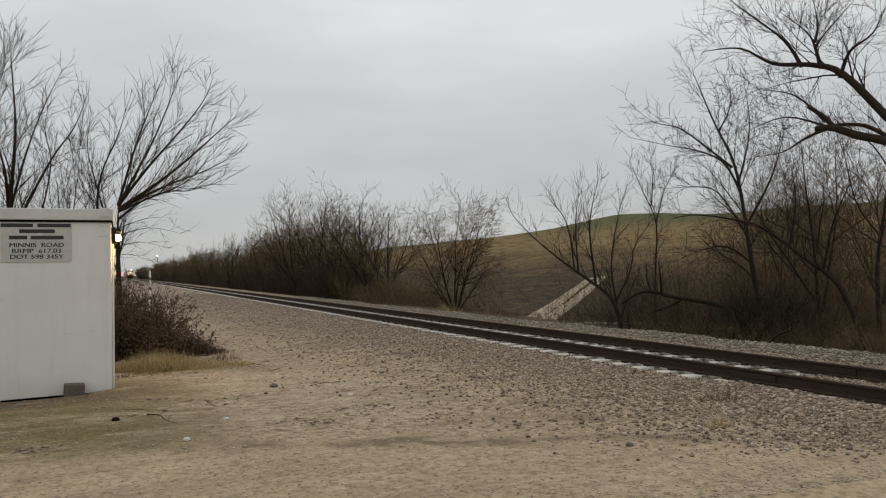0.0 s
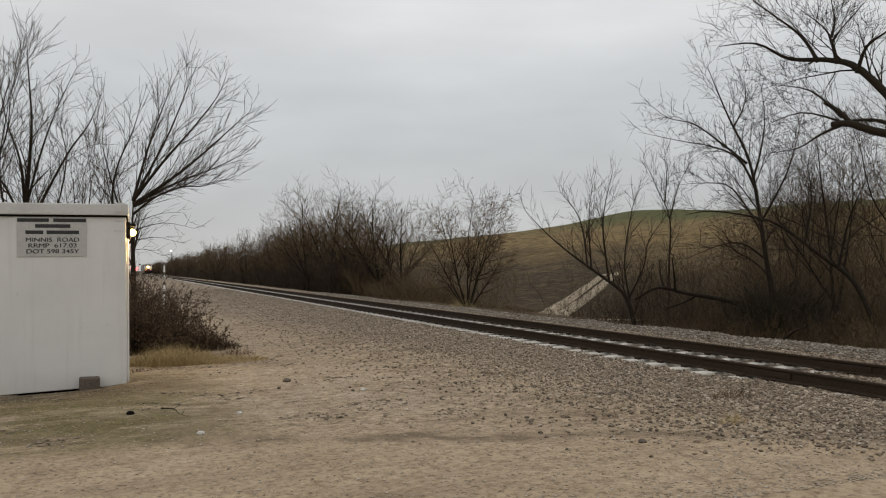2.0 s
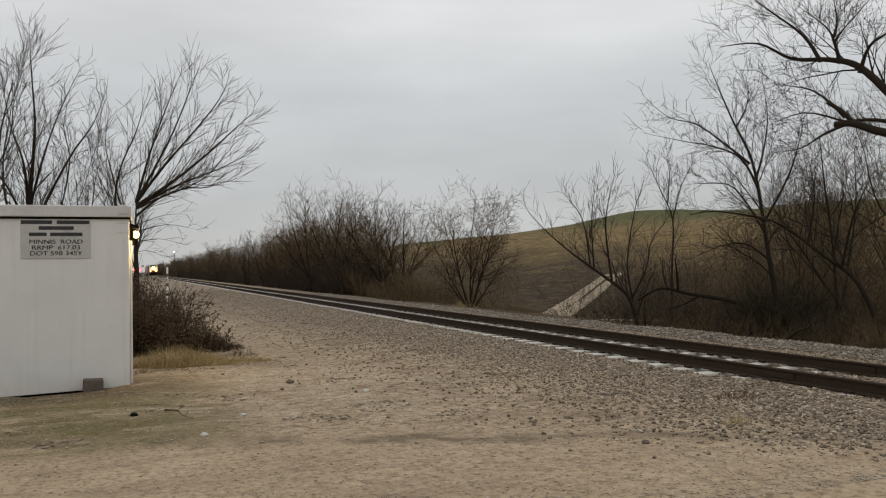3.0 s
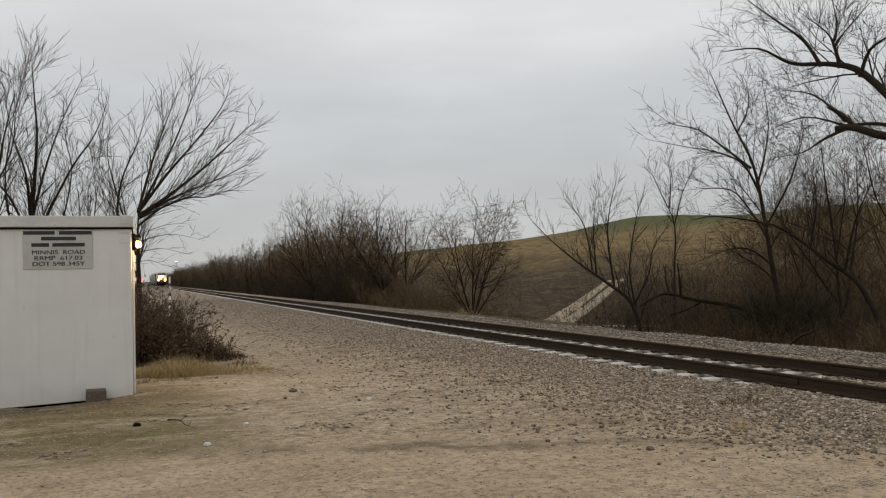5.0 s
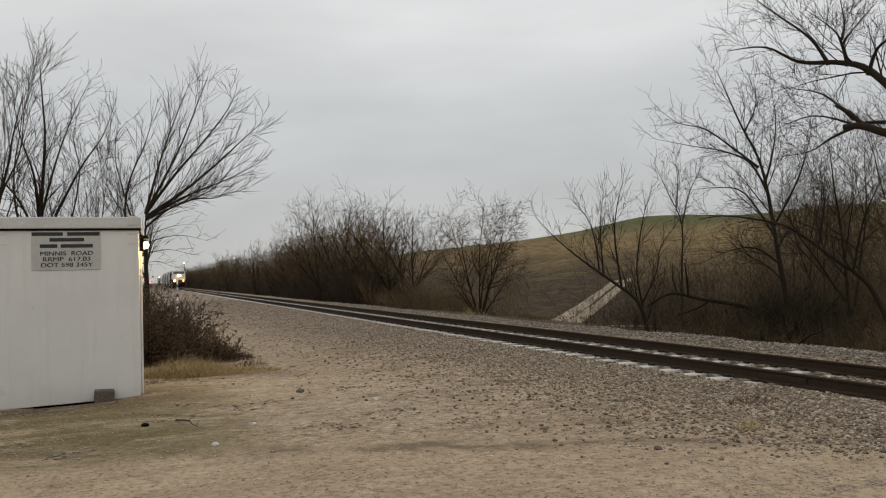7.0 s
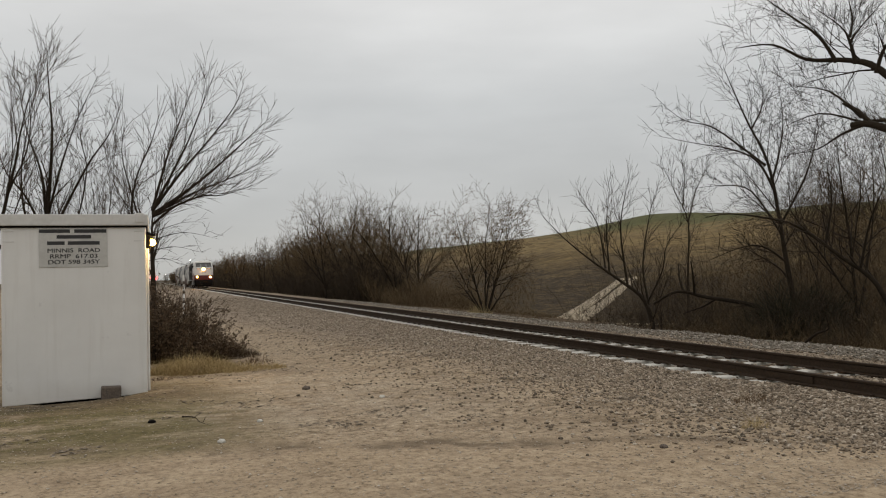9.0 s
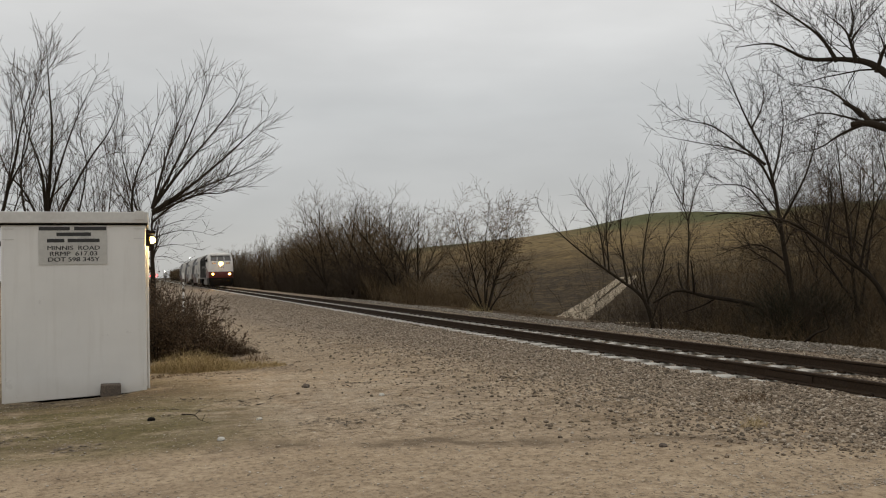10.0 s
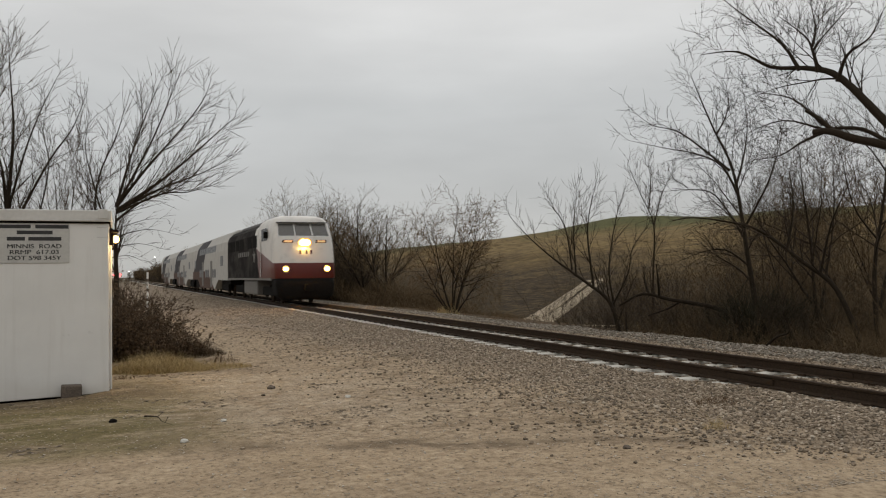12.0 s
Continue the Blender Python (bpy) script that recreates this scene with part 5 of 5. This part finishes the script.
    for sx in (-1, 1):
        X = sx * 1.555
        part("cab_window", boxes((min(X, X + sx * 0.02), 2.3, 3.3, max(X, X + sx * 0.02), 3.1, 3.95), bevel=0.008), GLASS, e)
        part("cab_window", boxes((min(X, X + sx * 0.02), 3.25, 3.3, max(X, X + sx * 0.02), 3.9, 3.95), bevel=0.008), GLASS, e)
        part("cab_door", boxes((min(X, X + sx * 0.015), 4.1, 1.4, max(X, X + sx * 0.015), 4.75, 3.5), bevel=0.006), LOCO, e)
        part("grab_rail", rod(bmesh.new(), (X + sx * 0.05, 4.02, 1.4), (X + sx * 0.05, 4.02, 3.2), 0.02), CAB_TRIM, e)
        part("mirror", boxes((min(X, X + sx * 0.22), 2.05, 3.4, max(X, X + sx * 0.22), 2.1, 3.75), bevel=0.01), BLACK, e)
        for y in (5.5, 7.4, 10.4, 12.2, 14.0, 15.8):
            X2 = sx * 1.53
            part("grille", boxes((min(X2, X2 + sx * 0.03), y, 3.05, max(X2, X2 + sx * 0.03), y + 1.35, 3.72), bevel=0.01), BLACK, e, "black louvred intake")
        for i, y in enumerate((6.5,)):
            X2 = sx * 1.535
            bm = bmesh.new()
            ring = [bm.verts.new((X2 + sx * 0.012, y + (0.2 if j % 2 else 0.5) * math.sin(j * math.pi / 5), 2.55 + (0.2 if j % 2 else 0.5) * math.cos(j * math.pi / 5))) for j in range(10)]
            bm.faces.new(ring)
            part("star", bm, GREYTANK, e, "grey painted star")
        for i in range(6):
            X2 = sx * 1.535
            y = 8.4 + i * 0.75
            part("lettering", boxes((min(X2, X2 + sx * 0.012), y, 2.62, max(X2, X2 + sx * 0.012), y + 0.4, 2.9)), GREYTANK, e)
    part("fuel_tank", boxes((-1.4, 6.4, 0.35, 1.4, 11.2, 1.2), bevel=0.12), GREYTANK, e, "grey fuel tank")
    truck(e, 3.6, 2)
    truck(e, 14.0, 2)
    return e


def coach():
    e = empty("coach", pose(0, 0, 0), "white double-deck coach with grey and brown painted swooshes", "railway coach", "coaches of the train")
    L, w = 25.4, 1.49
    ys = [0.0, 0.35, 5.2, 7.2, 18.2, 20.2, 25.05, 25.4]
    sill = [1.15, 1.15, 1.15, 0.45, 0.45, 1.15, 1.15, 1.15]
    bm = bmesh.new()
    rings = []
    for y, s in zip(ys, sill):
        k = 0.93 if y in (0.0, 25.4) else 1.0
        ring = [(-w * k, s), (-w * k, 3.3), (-1.42 * k, 3.9), (-1.12 * k, 4.5), (-0.6, 4.7), (0.6, 4.7), (1.12 * k, 4.5), (1.42 * k, 3.9), (w * k, 3.3), (w * k, s)]
        rings.append([bm.verts.new((x, y, z)) for x, z in ring])
    for a, b in zip(rings, rings[1:]):
        for i in range(10):
            bm.faces.new((a[i], a[(i + 1) % 10], b[(i + 1) % 10], b[i]))
    bm.faces.new(rings[0])
    bm.faces.new(rings[-1])
    part("body", bm, COACH, e)
    part("roof", boxes((-0.62, 0.3, 4.69, 0.62, 25.1, 4.74), bevel=0.01), CAB_TRIM, e)
    for sx in (-1, 1):
        X = sx * w

        def pane(name, y0, y1, z0, z1, inset=0.0):
            xi = X - sx * inset
            part(name, boxes((min(xi, xi + sx * 0.02), y0, z0, max(xi, xi + sx * 0.02), y1, z1), bevel=0.006), GLASS, e)
        for i in range(8):
            y = 6.6 + i * 1.55
            corners = [(sx * 1.475, y, 3.35), (sx * 1.475, y + 1.3, 3.35), (sx * 1.42, y + 1.3, 3.86), (sx * 1.42, y, 3.86)]
            part("upper_window", quad_panel(corners if sx > 0 else corners[::-1], 0.018), GLASS, e)
            if i not in (2, 5):
                pane("lower_window", y, y + 1.25, 1.35, 2.0)
        pane("end_window", 2.2, 3.6, 2.2, 2.95)
        pane("end_window", 21.8, 23.2, 2.2, 2.95)
        for y in (8.9, 15.4):
            part("door", boxes((min(X, X + sx * 0.015), y, 0.6, max(X, X + sx * 0.015), y + 1.3, 2.7), bevel=0.006), GREYTANK, e, "grey double door")
    part("gangway", boxes((-0.55, -0.3, 1.2, 0.55, 0.0, 3.4), (-0.55, 25.4, 1.2, 0.55, 25.7, 3.4), bevel=0.04), BLACK, e)
    part("underframe", boxes((-1.2, 0.3, 0.85, 1.2, 5.0, 1.15), (-1.2, 20.4, 0.85, 1.2, 25.1, 1.15)), BLACK, e)
    truck(e, 2.9, 2)
    truck(e, 22.5, 2)
    return e


def bird():
    e = empty("bird", pose(0, 0, 0), "small dark bird in flight with spread wings", "bird")
    k = plain("dark_feathers", (0.06, 0.05, 0.042), 0.85, 0, 0.3, 30, 0.1, 0.1)
    bm = bmesh.new()
    bmesh.ops.create_uvsphere(bm, u_segments=14, v_segments=10, radius=1, matrix=Matrix.Diagonal((0.032, 0.095, 0.03, 1)))
    part("body", bm, k, e, "", True)
    bm = bmesh.new()
    bmesh.ops.create_uvsphere(bm, u_segments=12, v_segments=8, radius=0.024, matrix=pose(0, 0.1, 0.012))
    head = part("head", bm, k, e, "", True)
    part("beak", rod(bmesh.new(), (0, 0.118, 0.012), (0, 0.145, 0.008), 0.007, 8, 0.001), k, head)
    for sx in (-1, 1):
        top = [(sx * 0.02, 0.05, 0.012), (sx * 0.10, 0.065, 0.04), (sx * 0.2, 0.02, 0.055), (sx * 0.17, -0.02, 0.05), (sx * 0.09, -0.03, 0.035), (sx * 0.02, -0.05, 0.012)]
        bm = bmesh.new()
        a = [bm.verts.new(p) for p in top]
        b = [bm.verts.new((x, y, z - 0.006)) for x, y, z in top]
        bm.faces.new(a)
        bm.faces.new(b[::-1])
        for i in range(6):
            j = (i + 1) % 6
            bm.faces.new((a[i], a[j], b[j], b[i]))
        part("wing", bm, k, e)
    part("tail", boxes((-0.022, -0.17, 0.0, 0.022, -0.08, 0.008), bevel=0.003), k, e)
    return e


swallow = bird()
loco = locomotive()
first = coach()
coaches = [first, copy_thing(first, pose(0, 0, 0)), copy_thing(first, pose(0, 0, 0))]


def motions():
    """The train runs down the straight track towards the road at 34 m/s."""
    for thing, lag in [(loco, 0.0)] + [(c, 18.4 + 26.0 * i) for i, c in enumerate(coaches)]:
        walk(thing, [(t, pose(TRACK_X, 40.7 + 34.1 * (12 - t) + lag, RAIL_Z)) for t in range(0, 13)])
    # the bird crosses ahead of the eye in level flight, from the far bank towards the trees behind the cabinet
    turn = math.degrees(math.atan2(7.35, -19.67)) - 90
    walk(swallow, [(t, pose(3.20 + -19.67 * (t - 11), 8.41 + 7.35 * (t - 11), 2.98, 0, 0, turn)) for t in (0, 3, 6, 8, 9, 10, 11, 12)])


motions()
